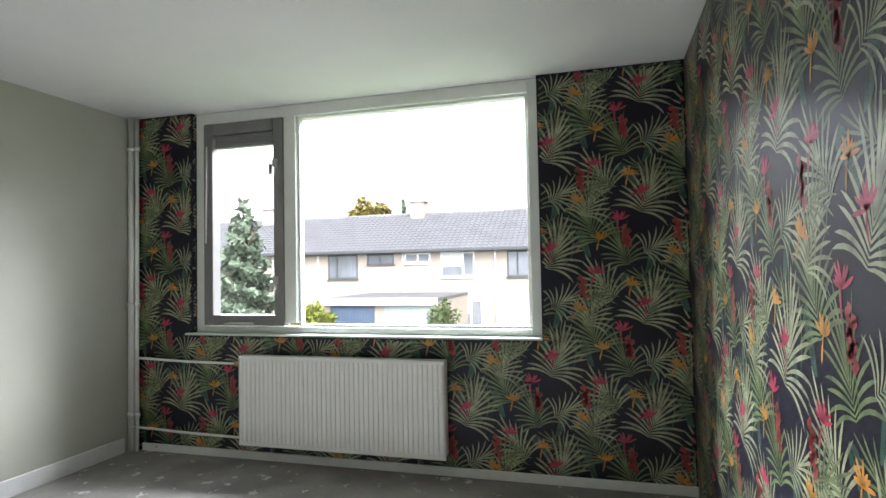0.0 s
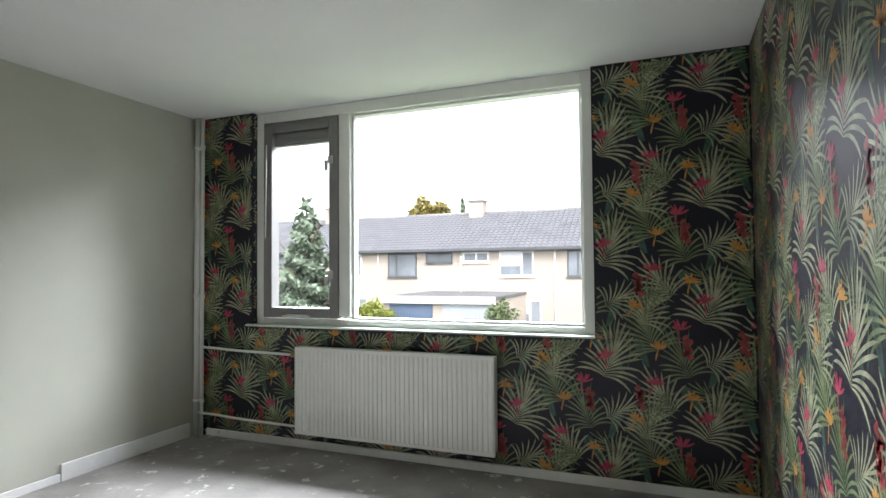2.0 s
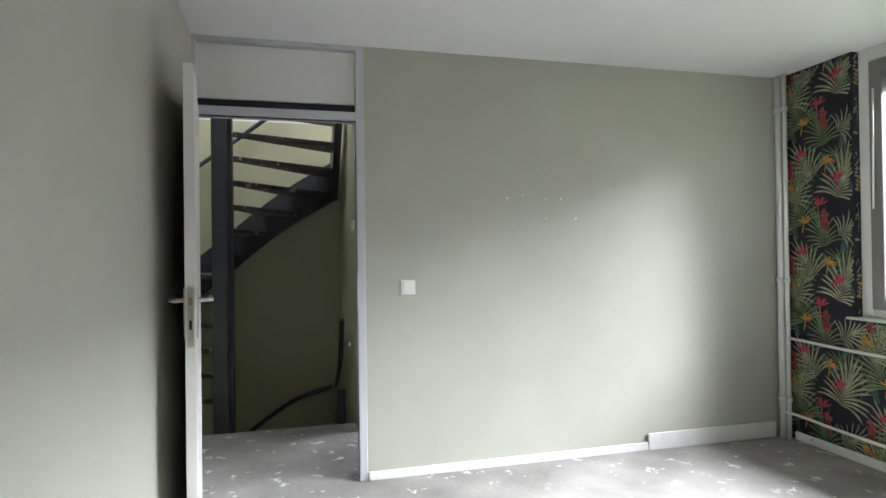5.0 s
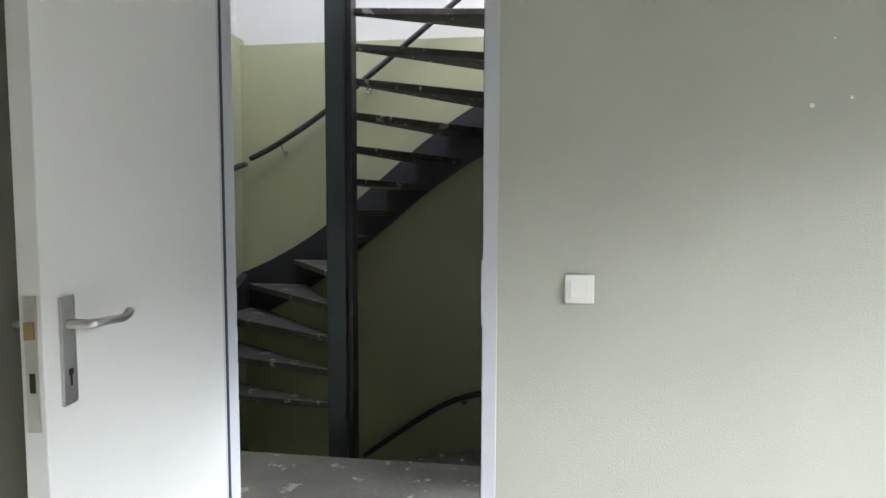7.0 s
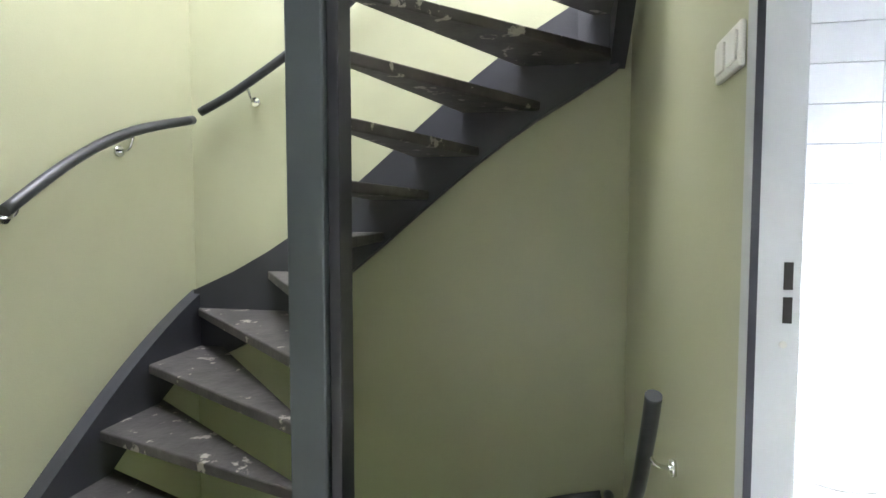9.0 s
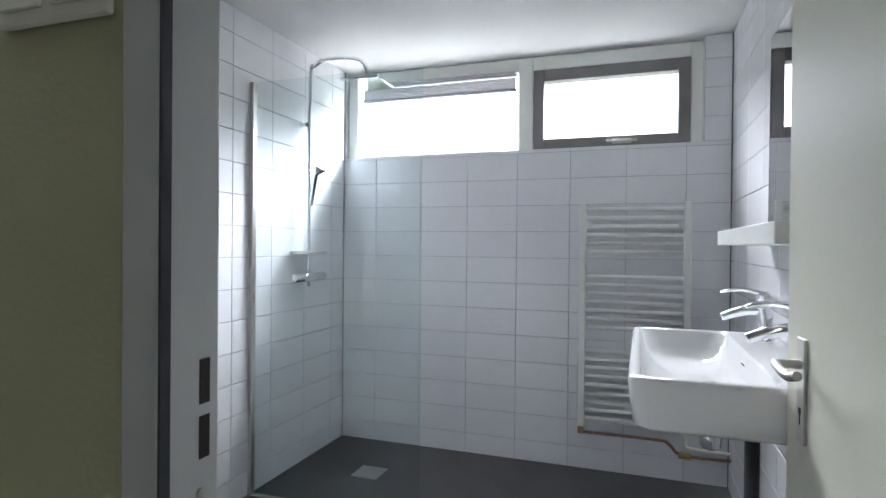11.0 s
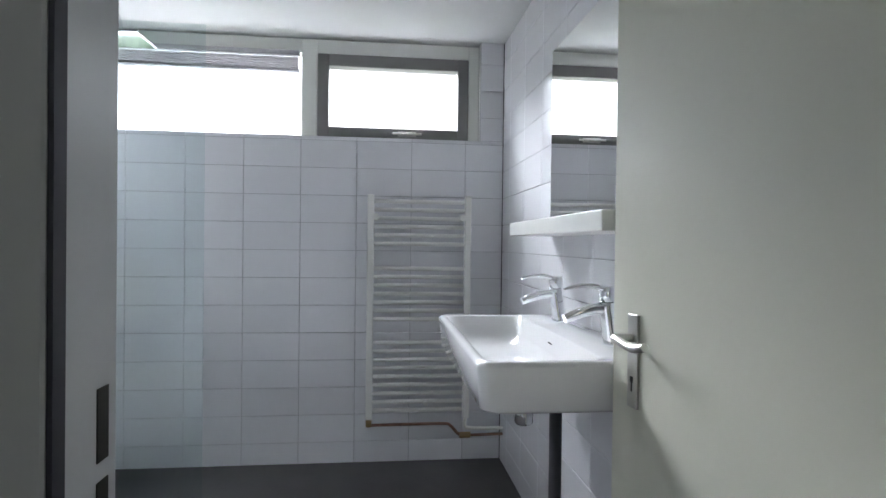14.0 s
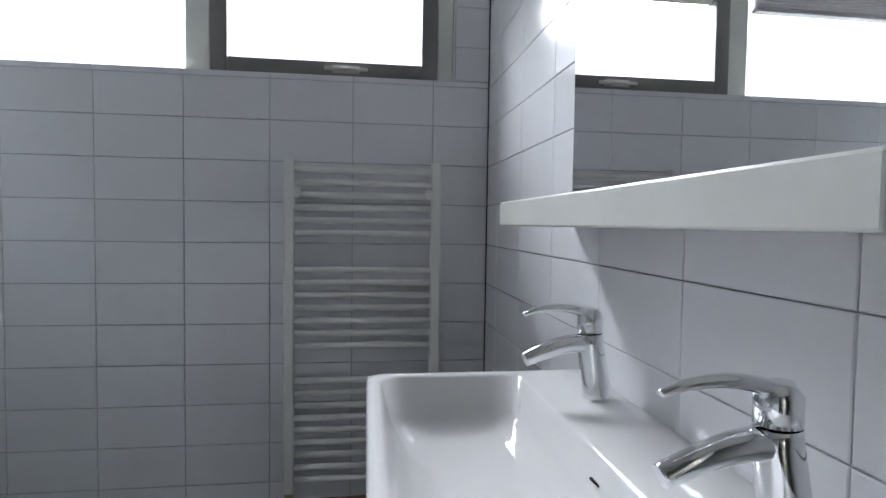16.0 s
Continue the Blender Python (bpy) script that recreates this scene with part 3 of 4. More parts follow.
def stairs(name, label, base, first, last):
    ob = thing(name, label, "stairs")
    for i in range(first, last + 1):
        a, b = FIRST + STEP * (i - 1) - 1.5, FIRST + STEP * i + 2.5
        ring = [(PX - 0.05 * math.sin(radians(a)) , PY - 0.05 * math.cos(radians(a))), outer(a), *corners(a, b), outer(b), (PX - 0.06 * math.sin(radians(b)), PY - 0.06 * math.cos(radians(b)))]
        z = base + RISER * i
        bm = prism(bmesh.new(), ring, z - 0.04, z)
        bmesh.ops.bevel(bm, geom=[e for e in bm.edges], offset=0.006, segments=2, affect="EDGES", profile=0.5)
        part("tread", bm, TREAD, ob)
    # wall strings: bands that climb along the walls
    for run, (u0, u1) in enumerate(((FIRST - 6, None), (None, None), (None, FIRST + STEP * last))):
        bl = math.degrees(math.atan2(-(LX - PX), -(LY - PY)))
        br = math.degrees(math.atan2(-(LX - PX), -(SW - PY)))
        lo, hi = ((FIRST - 6 + STEP * (first - 1), bl), (max(bl, FIRST + STEP * (first - 1)), br), (max(br, FIRST + STEP * (first - 1)), FIRST + STEP * last + 4))[run]
        if lo >= hi:
            continue
        bm = bmesh.new()
        rows, n = [], 14
        for k in range(n + 1):
            a = lo + (hi - lo) * k / n
            x, y = outer(min(a, 178))
            z = base + RISER * ((a - FIRST) / STEP + 1)
            inn = ((0, 0.035), (0.035, 0), (0, -0.035))[run]
            ex = ((0, -0.028), (-0.028, 0), (0, 0.028))[run]
            rows.append([bm.verts.new((x + inn[0] * q + ex[0] * (1 - q), y + inn[1] * q + ex[1] * (1 - q), z + w)) for q, w in ((0, -0.19 if run == 0 else -0.28), (1, -0.19 if run == 0 else -0.28), (1, 0.10), (0, 0.10))])
        for p, q in zip(rows, rows[1:]):
            for k in range(4):
                bm.faces.new((p[k], p[(k + 1) % 4], q[(k + 1) % 4], q[k]))
        bm.faces.new(rows[0])
        bm.faces.new(rows[-1][::-1])
        bmesh.ops.recalc_face_normals(bm, faces=bm.faces[:])
        part("wall_string", bm, STAIR, ob, "dark slate painted wall string")
    return ob


stairs("winding_stairs_up", "dark painted open winding stairs with worn bare treads", 0.0, 1, 13)
stairs("winding_stairs_down", "dark painted winding stairs down to the floor below", -14 * RISER, 3, 13)


def handrail(points, brackets, label):
    ob = thing("handrail", label, "handrail")
    part("rail", tube(bmesh.new(), bend(points, 6), 0.021, 14), RAILM, ob)
    for p, wall in brackets:
        p, wall = Vector(p), Vector(wall)
        br = part("bracket", tube(bmesh.new(), bend([p, p + (wall - p) * 0.3 + Vector((0, 0, -0.05)), wall + (p - wall) * 0.15 + Vector((0, 0, -0.06)), wall + Vector((0, 0, -0.06))], 4), 0.006, 8), CHROME, ob, "small chrome bracket")
        d = (p - wall)
        d.z = 0
        d.normalize()
        part("rose", tube(bmesh.new(), [wall + Vector((0, 0, -0.06)), wall + Vector((0, 0, -0.06)) + d * 0.012], 0.022, 16), CHROME, br)
    return ob


o = 0.075
handrail([(-1.385, LY + o, 1.21), (-1.66, LY + o, 1.40), (-1.95, LY + o, 1.54), (LX + 0.1, LY + o, 1.65)],
         [((-1.44, LY + o, 1.25), (-1.44, LY, 1.25)), ((-1.95, LY + o, 1.52), (-1.95, LY, 1.52))], "black round handrail rising along the side wall")
handrail([(LX + o, LY + 0.1, 1.69), (LX + o, LY + 0.35, 1.815), (LX + o, LY + 0.8, 2.11), (LX + o, SW - 0.3, 2.87)],
         [((LX + o, LY + 0.35, 1.80), (LX, LY + 0.35, 1.80)), ((LX + o, LY + 1.0, 2.25), (LX, LY + 1.0, 2.25))], "black round handrail rising along the back wall")


def side(x):
    """The stairwell's face of the slanting wall at x."""
    return BW0 + (SW - BW0) * (BJ - 0.03 - x) / (BJ - 0.03 - LX + 0.1)


handrail([(x, side(x) - o, z) for x, z in ((-1.34, 0.76), (-1.42, 0.62), (-1.62, 0.36), (-2.05, 0.10), (-2.33, 0.02))],
         [((x, side(x) - o, z), (x, side(x), z)) for x, z in ((-1.44, 0.60), (-2.2, 0.06))], "black round handrail leading down the stairs")
handrail([(LX + o, SW - 0.10, 0.0), (LX + o, SW - 0.5, -0.13), (LX + o, SW - 1.1, -0.55)],
         [((LX + o, SW - 0.35, -0.06), (LX, SW - 0.35, -0.06))], "black round handrail descending along the back wall")
wall_switch("light_switch", "white double light switch beside the bathroom door", (-1.05, BW0 - 0.0005, 1.49), 0, 2, 0.08)
wall_switch("wall_socket", "white wall socket on the stairwell wall", (-0.99, LY + 0.0005, 1.5), 180, 1, 0.085)

# ---- bathroom ----
d2 = door_leaf("door_2", "cream painted flush bathroom door standing open", DOORP, 0.84, 2.03, 1.015, 0.095)
d2.matrix_basis = pose(-0.13, BW1 + 0.03, 0, 0, 0, 94.5)

bw = thing("window_2", "high white bathroom window with a grey top-hung casement", "window")
bw["kind"] = "structure"
Y0, Y1, S0 = 0.05, 0.13, 1.787
part("outer_frame", boxes((XL + 0.005, Y0, S0, XL + 0.07, Y1, BH - 0.01), (-1.19, Y0, S0, -1.105, Y1, BH - 0.01), (-0.262, Y0, S0, -0.202, Y1, BH - 0.01), (XL + 0.07, Y0, 2.252, -1.19, Y1, BH - 0.01), (-1.105, Y0, 2.252, -0.262, Y1, BH - 0.01), (XL + 0.07, Y0 + 0.02, S0, -1.19, Y1, S0 + 0.012), bevel=0.004), WHITE, bw)
c2 = part("casement", boxes((-1.102, Y0 - 0.012, 1.79, -1.04, Y1 - 0.02, 2.25), (-0.325, Y0 - 0.012, 1.79, -0.264, Y1 - 0.02, 2.25), (-1.04, Y0 - 0.012, 2.182, -0.325, Y1 - 0.02, 2.25), (-1.04, Y0 - 0.012, 1.79, -0.325, Y1 - 0.02, 1.852), bevel=0.005), GREYFR, bw, "dark grey painted top-hung casement")
part("stay", boxes((-0.66, Y0 - 0.035, 1.805, -0.56, Y0 - 0.015, 1.83), (-0.69, Y0 - 0.045, 1.81, -0.53, Y0 - 0.038, 1.822), bevel=0.002), SATIN, c2, "metal casement stay")
for a, b in ((XL + 0.07, -1.19), (-1.04, -0.325)):
    pane = part("pane", boxes((a, Y1 - 0.04, S0 + 0.01, b, Y1 - 0.034, 2.252)), GLASS, bw)
    pane.visible_shadow = False
part("reveal", boxes((-0.2015, 0.0125, S0, -0.199, Y0, BH - 0.005), (XL, 0.013, 1.79, -0.2, Y1, S0 - 0.001)), WHITE, bw)

bl = thing("venetian_blind", "grey venetian blind drawn up under the window head", "blind")
part("head_rail", boxes((XL + 0.12, 0.012, 2.225, -1.2, 0.045, 2.252), bevel=0.003), BLIND, bl)
for k in range(6):
    part("slat", boxes((XL + 0.125, 0.01, 2.155 + k * 0.011, -1.205, 0.044, 2.158 + k * 0.011)), BLIND, bl)
part("bottom_rail", boxes((XL + 0.12, 0.01, 2.135, -1.2, 0.046, 2.15), bevel=0.003), BLIND, bl)

tr = thing("towel_radiator", "white ladder towel radiator on the tiled wall", "radiator")
TA, TB = -0.82, -0.26
for x in (TA + 0.018, TB - 0.018):
    part("upright", boxes((x - 0.018, -0.10, 0.262, x + 0.018, -0.07, 1.47), bevel=0.006), RADW, tr)
zs = [1.435 - 0.0455 * k for k in range(6)] + [1.075 - 0.0455 * k for k in range(7)] + [0.675 - 0.0455 * k for k in range(9)]
for z in zs:
    part("rung", tube(bmesh.new(), [(TA + 0.03, -0.085, z), (TB - 0.03, -0.085, z)], 0.0115, 12), RADW, tr)
for x in (TA + 0.045, TB - 0.045):
    part("fixing", tube(bmesh.new(), [(x, -0.11, 1.35), (x, -0.001, 1.35)], 0.018, 14), RADW, tr)
part("vent_knob", tube(bmesh.new(), [(-0.5, -0.115, 0.35), (-0.5, -0.09, 0.35)], 0.012, 12), RADW, tr)
rp = thing("radiator_pipework", "dull copper pipe and valves below the towel radiator", "pipe")
part("pipe", tube(bmesh.new(), bend([(TA + 0.018, -0.085, 0.262), (TA + 0.018, -0.085, 0.235), (TA + 0.05, -0.085, 0.232), (-0.42, -0.08, 0.232), (-0.36, -0.08, 0.22), (-0.31, -0.08, 0.17), (-0.24, -0.08, 0.165), (-0.12, -0.075, 0.165), (XR + 0.012, -0.075, 0.165)], 4), 0.008, 10), COPPER, rp)
part("valve", tube(bmesh.new(), [(-0.31, -0.085, 0.168), (-0.25, -0.085, 0.168)], 0.016, 12), BRASS, rp, "brass valve body")
part("valve", tube(bmesh.new(), [(TA + 0.018, -0.085, 0.225), (TA + 0.018, -0.085, 0.262)], 0.016, 12), BRASS, rp, "brass valve body")
part("elbow", tube(bmesh.new(), bend([(TB - 0.018, -0.085, 0.262), (TB - 0.018, -0.085, 0.215), (TB + 0.02, -0.085, 0.205), (-0.16, -0.08, 0.2), (XR + 0.012, -0.08, 0.2)], 4), 0.009, 10), PLASTIC, rp, "white valve and pipe collar")

# washbasin: a shell with a hollow bowl
ba = thing("washbasin", "wide white ceramic double washbasin on the wall", "washbasin")
BA0, BA1, BF, BT = -1.88, -1.0, -0.53, 0.942


def rounded(x0, y0, x1, y1, r, n=6):
    out = []
    for cx, cy, a0 in ((x1 - r, y1 - r, 0), (x0 + r, y1 - r, 90), (x0 + r, y0 + r, 180), (x1 - r, y0 + r, 270)):
        out += [(cx + r * math.cos(radians(a0 + 90 * k / n)), cy + r * math.sin(radians(a0 + 90 * k / n))) for k in range(n + 1)]
    return out


bm = bmesh.new()
loops = []
for x0, y0, x1, y1, r, z in ((BF + 0.07, BA0 + 0.07, XR, BA1 - 0.07, 0.04, BT - 0.128), (BF + 0.03, BA0 + 0.03, XR, BA1 - 0.03, 0.04, BT - 0.125), (BF + 0.012, BA0 + 0.012, XR, BA1 - 0.012, 0.035, BT - 0.112), (BF, BA0, XR, BA1, 0.03, BT - 0.012), (BF + 0.004, BA0 + 0.004, XR, BA1 - 0.004, 0.03, BT - 0.002), (BF + 0.012, BA0 + 0.012, XR - 0.003, BA1 - 0.012, 0.03, BT),
                         (BF + 0.022, BA0 + 0.022, -0.215, BA1 - 0.022, 0.04, BT), (BF + 0.03, BA0 + 0.03, -0.222, BA1 - 0.03, 0.045, BT - 0.006), (BF + 0.045, BA0 + 0.06, -0.235, BA1 - 0.06, 0.06, BT - 0.06), (BF + 0.075, BA0 + 0.13, -0.26, BA1 - 0.13, 0.07, BT - 0.095), (BF + 0.13, BA0 + 0.3, -0.29, BA1 - 0.3, 0.04, BT - 0.105)):
    loops.append([bm.verts.new((x, y, z)) for x, y in rounded(x0, y0, x1, y1, r)])
for a, b in zip(loops, loops[1:]):
    n = len(a)
    for k in range(n):
        bm.faces.new((a[k], a[(k + 1) % n], b[(k + 1) % n], b[k])).smooth = True
bm.faces.new(loops[0][::-1])
bm.faces.new(loops[-1])
bmesh.ops.recalc_face_normals(bm, faces=bm.faces[:])
part("bowl", bm, CERAMIC, ba)
bm = tube(bmesh.new(), [(-0.31, -1.45, BT - 0.105), (-0.31, -1.45, BT - 0.097), (-0.31, -1.45, BT - 0.09)], [0.032, 0.032, 0.02], 24)
part("drain_plug", bm, CHROME, ba, "domed chrome plug")
part("overflow", tube(bmesh.new(), [(-0.226, -1.45, BT - 0.035), (-0.2275, -1.45, BT - 0.037)], 0.012, 16), HOLE, ba, "dark overflow hole")
tp = thing("basin_trap", "chrome bottle trap with dark waste pipe under the washbasin", "pipe")
part("bottle", tube(bmesh.new(), [(-0.31, -1.45, BT - 0.125), (-0.31, -1.45, BT - 0.19), (-0.31, -1.45, BT - 0.192), (-0.31, -1.45, BT - 0.27), (-0.31, -1.45, BT - 0.278)], [0.02, 0.02, 0.03, 0.03, 0.024], 20), CHROME, tp)
part("waste_pipe", tube(bmesh.new(), bend([(-0.29, -1.45, BT - 0.215), (-0.25, -1.45, BT - 0.215), (-0.13, -1.45, BT - 0.215), (XR + 0.012, -1.45, BT - 0.215)], 3), 0.015, 12), STAIR, tp)
part("standpipe", tube(bmesh.new(), [(-0.2, -1.42, 0.003), (-0.2, -1.42, BT - 0.125)], 0.02, 14), STAIR, tp)


def mixer_tap(y):
    ob = thing("mixer_tap", "chrome single-lever basin mixer tap", "tap", "basin taps", at=(-0.135, y, BT))
    part("body", tube(bmesh.new(), [(0.014, 0, 0), (0.013, 0, 0.004), (0.012, 0, 0.012), (-0.002, 0, 0.1), (-0.003, 0, 0.115)], [0.027, 0.027, 0.0255, 0.023, 0.022], 24), CHROME, ob)
    bm = tube(bmesh.new(), bend([(0.0, 0, 0.098), (-0.045, 0, 0.096), (-0.09, 0, 0.083), (-0.122, 0, 0.07)], 5), [0.018 - 0.0004 * k for k in range(16)], 16)
    part("spout", bm, CHROME, ob)
    bm = tube(bmesh.new(), [(-0.003, 0, 0.117), (-0.003, 0, 0.145), (-0.004, 0, 0.158)], [0.022, 0.0225, 0.014], 20)
    head = part("cartridge_cap", bm, CHROME, ob)
    bm = tube(bmesh.new(), bend([(0.0, 0, 0.147), (-0.05, 0, 0.163), (-0.095, 0, 0.16), (-0.125, 0, 0.148)], 5), [0.014 - 0.0006 * k for k in range(16)], 12)
    for v in bm.verts:
        v.co.z = 0.152 + (v.co.z - 0.152) * 0.7
    part("lever", bm, CHROME, head)
    return ob


mixer_tap(-1.20)
mixer_tap(-1.66)

sh = thing("wall_shelf", "long white wall shelf below the mirror", "shelf")
part("board", boxes((-0.238, -1.86, 1.245, XR - 0.001, -0.92, 1.296), bevel=0.003), WHITE, sh)
mi = thing("wall_mirror", "large frameless wall mirror above the shelf", "mirror")
part("mirror_glass", boxes((XR - 0.006, -1.86, 1.2965, XR - 0.001, -0.932, 1.98)), MIRROR, mi)

to = thing("toilet", "white ceramic toilet with closed lid", "toilet")
TY = -2.29
bm = bmesh.new()
loops = []
for cx, rx, ry, z in ((-1.98, 0.12, 0.10, 0.003), (-1.97, 0.12, 0.10, 0.15), (-1.93, 0.19, 0.15, 0.3), (-1.91, 0.235, 0.178, 0.39), (-1.91, 0.24, 0.18, 0.41)):
    loops.append([bm.verts.new((cx + rx * math.cos(a), TY + ry * math.sin(a), z)) for a in [2 * math.pi * k / 28 for k in range(28)]])
for a, b in zip(loops, loops[1:]):
    for k in range(28):
        bm.faces.new((a[k], a[(k + 1) % 28], b[(k + 1) % 28], b[k])).smooth = True
bm.faces.new(loops[0][::-1])
bm.faces.new(loops[-1])
part("bowl", bm, CERAMIC, to)
bm = bmesh.new()
loops = []
for s, z in ((1.0, 0.412), (1.03, 0.42), (1.03, 0.445), (0.98, 0.458), (0.6, 0.466)):
    loops.append([bm.verts.new((-1.915 + 0.245 * s * math.cos(a), TY + 0.185 * s * math.sin(a), z)) for a in [2 * math.pi * k / 28 for k in range(28)]])
for a, b in zip(loops, loops[1:]):
    for k in range(28):
        bm.faces.new((a[k], a[(k + 1) % 28], b[(k + 1) % 28], b[k])).smooth = True
bm.faces.new(loops[0][::-1])
bm.faces.new(loops[-1])
part("lid", bm, PLASTIC, to)
part("base_block", boxes((XL + 0.001, TY - 0.1, 0.003, -2.05, TY + 0.1, 0.40), bevel=0.03), CERAMIC, to)
part("cistern", boxes((XL + 0.001, TY - 0.2, 0.72, XL + 0.15, TY + 0.2, 1.1), bevel=0.025), PLASTIC, to, "white plastic wall cistern")
part("flush_pipe", tube(bmesh.new(), [(XL + 0.07, TY, 0.38), (XL + 0.07, TY, 0.73)], 0.025, 14), PLASTIC, to)

gs = thing("shower_screen", "clear fixed glass shower screen with a slim chrome wall profile", "shower screen")
pane = part("glass_panel", boxes((XL + 0.02, -0.925, 0.01, -1.41, -0.917, 2.02)), SHGLASS, gs)
pane.visible_shadow = False
part("wall_profile", boxes((XL + 0.0005, -0.935, 0.003, XL + 0.022, -0.907, 2.02), bevel=0.002), SATIN, gs)
part("floor_channel", boxes((XL + 0.02, -0.93, 0.0025, -1.41, -0.912, 0.012)), SATIN, gs)

ss = thing("shower_set", "chrome rain shower with riser rail and thermostat", "shower")
part("riser", tube(bmesh.new(), bend([(XL + 0.06, -0.5, 1.0), (XL + 0.06, -0.5, 2.1), (XL + 0.09, -0.5, 2.22), (XL + 0.2, -0.5, 2.25), (XL + 0.38, -0.5, 2.22), (XL + 0.42, -0.5, 2.12)], 6), 0.011, 12), CHROME, ss)
part("rain_head", boxes((XL + 0.31, -0.61, 2.09, XL + 0.53, -0.39, 2.105), bevel=0.004), CHROME, ss)
part("thermostat", tube(bmesh.new(), [(XL + 0.06, -0.65, 1.05), (XL + 0.06, -0.35, 1.05)], 0.025, 16), CHROME, ss)
part("hand_shower", tube(bmesh.new(), [(XL + 0.07, -0.5, 1.45), (XL + 0.1, -0.5, 1.62), (XL + 0.13, -0.5, 1.66)], [0.012, 0.015, 0.04], 14), CHROME, ss)
part("soap_shelf", boxes((XL + 0.005, -0.6, 1.18, XL + 0.12, -0.4, 1.195), bevel=0.004), SATIN, ss)
for z in (1.05, 1.9):
    part("fixing", tube(bmesh.new(), [(XL + 0.0005, -0.5, z), (XL + 0.06, -0.5, z)], 0.014, 12), CHROME, ss)
fd = thing("floor_drain", "square steel shower floor drain", "drain")
part("grate", boxes((-1.95, -0.55, 0.0025, -1.8, -0.4, 0.006)), SATIN, fd)

# ---- outside ----
G = -2.65
structure("ground", boxes((-3000, 0.35, G - 0.3, 3000, 4000, G)), GRASS, "green garden ground running to the horizon", "ground")
structure("road", boxes((-200, 8, G + 0.002, 200, 13, G + 0.01)), PAVING, "grey paved street", "road")
structure("pavement", boxes((-200, 13, G + 0.002, 200, 14.5, G + 0.12)), PAVING, "grey kerbed pavement", "pavement")

FYH, EAVE, RID = 27.0, 2.45, 4.75


def far_window(house, x0, x1, z0, z1, mat, split, blind=0.0):
    w = part("window", boxes((x0, FYH - 0.04, z0, x1, FYH - 0.002, z0 + 0.09), (x0, FYH - 0.04, z1 - 0.09, x1, FYH - 0.002, z1), (x0, FYH - 0.04, z0 + 0.09, x0 + 0.09, FYH - 0.002, z1 - 0.09), (x1 - 0.09, FYH - 0.04, z0 + 0.09, x1, FYH - 0.002, z1 - 0.09), (x0 + (x1 - x0) * split - 0.05, FYH - 0.045, z0 + 0.09, x0 + (x1 - x0) * split + 0.05, FYH - 0.002, z1 - 0.09)), mat, house)
    part("pane", boxes((x0 + 0.09, FYH - 0.02, z0 + 0.09, x1 - 0.09, FYH - 0.0025, z1 - 0.09)), HPANE, w)
    if blind:
        part("curtain", boxes((x0 + 0.1, FYH - 0.026, z1 - 0.09 - blind * (z1 - z0 - 0.18), x0 + (x1 - x0) * split - 0.05, FYH - 0.021, z1 - 0.09)), CURTAIN, w, "pale blind behind the glass")
    part("sill", boxes((x0 - 0.06, FYH - 0.09, z0 - 0.07, x1 + 0.06, FYH - 0.003, z0)), HWHITE if mat is HWHITE else HGREY, w)


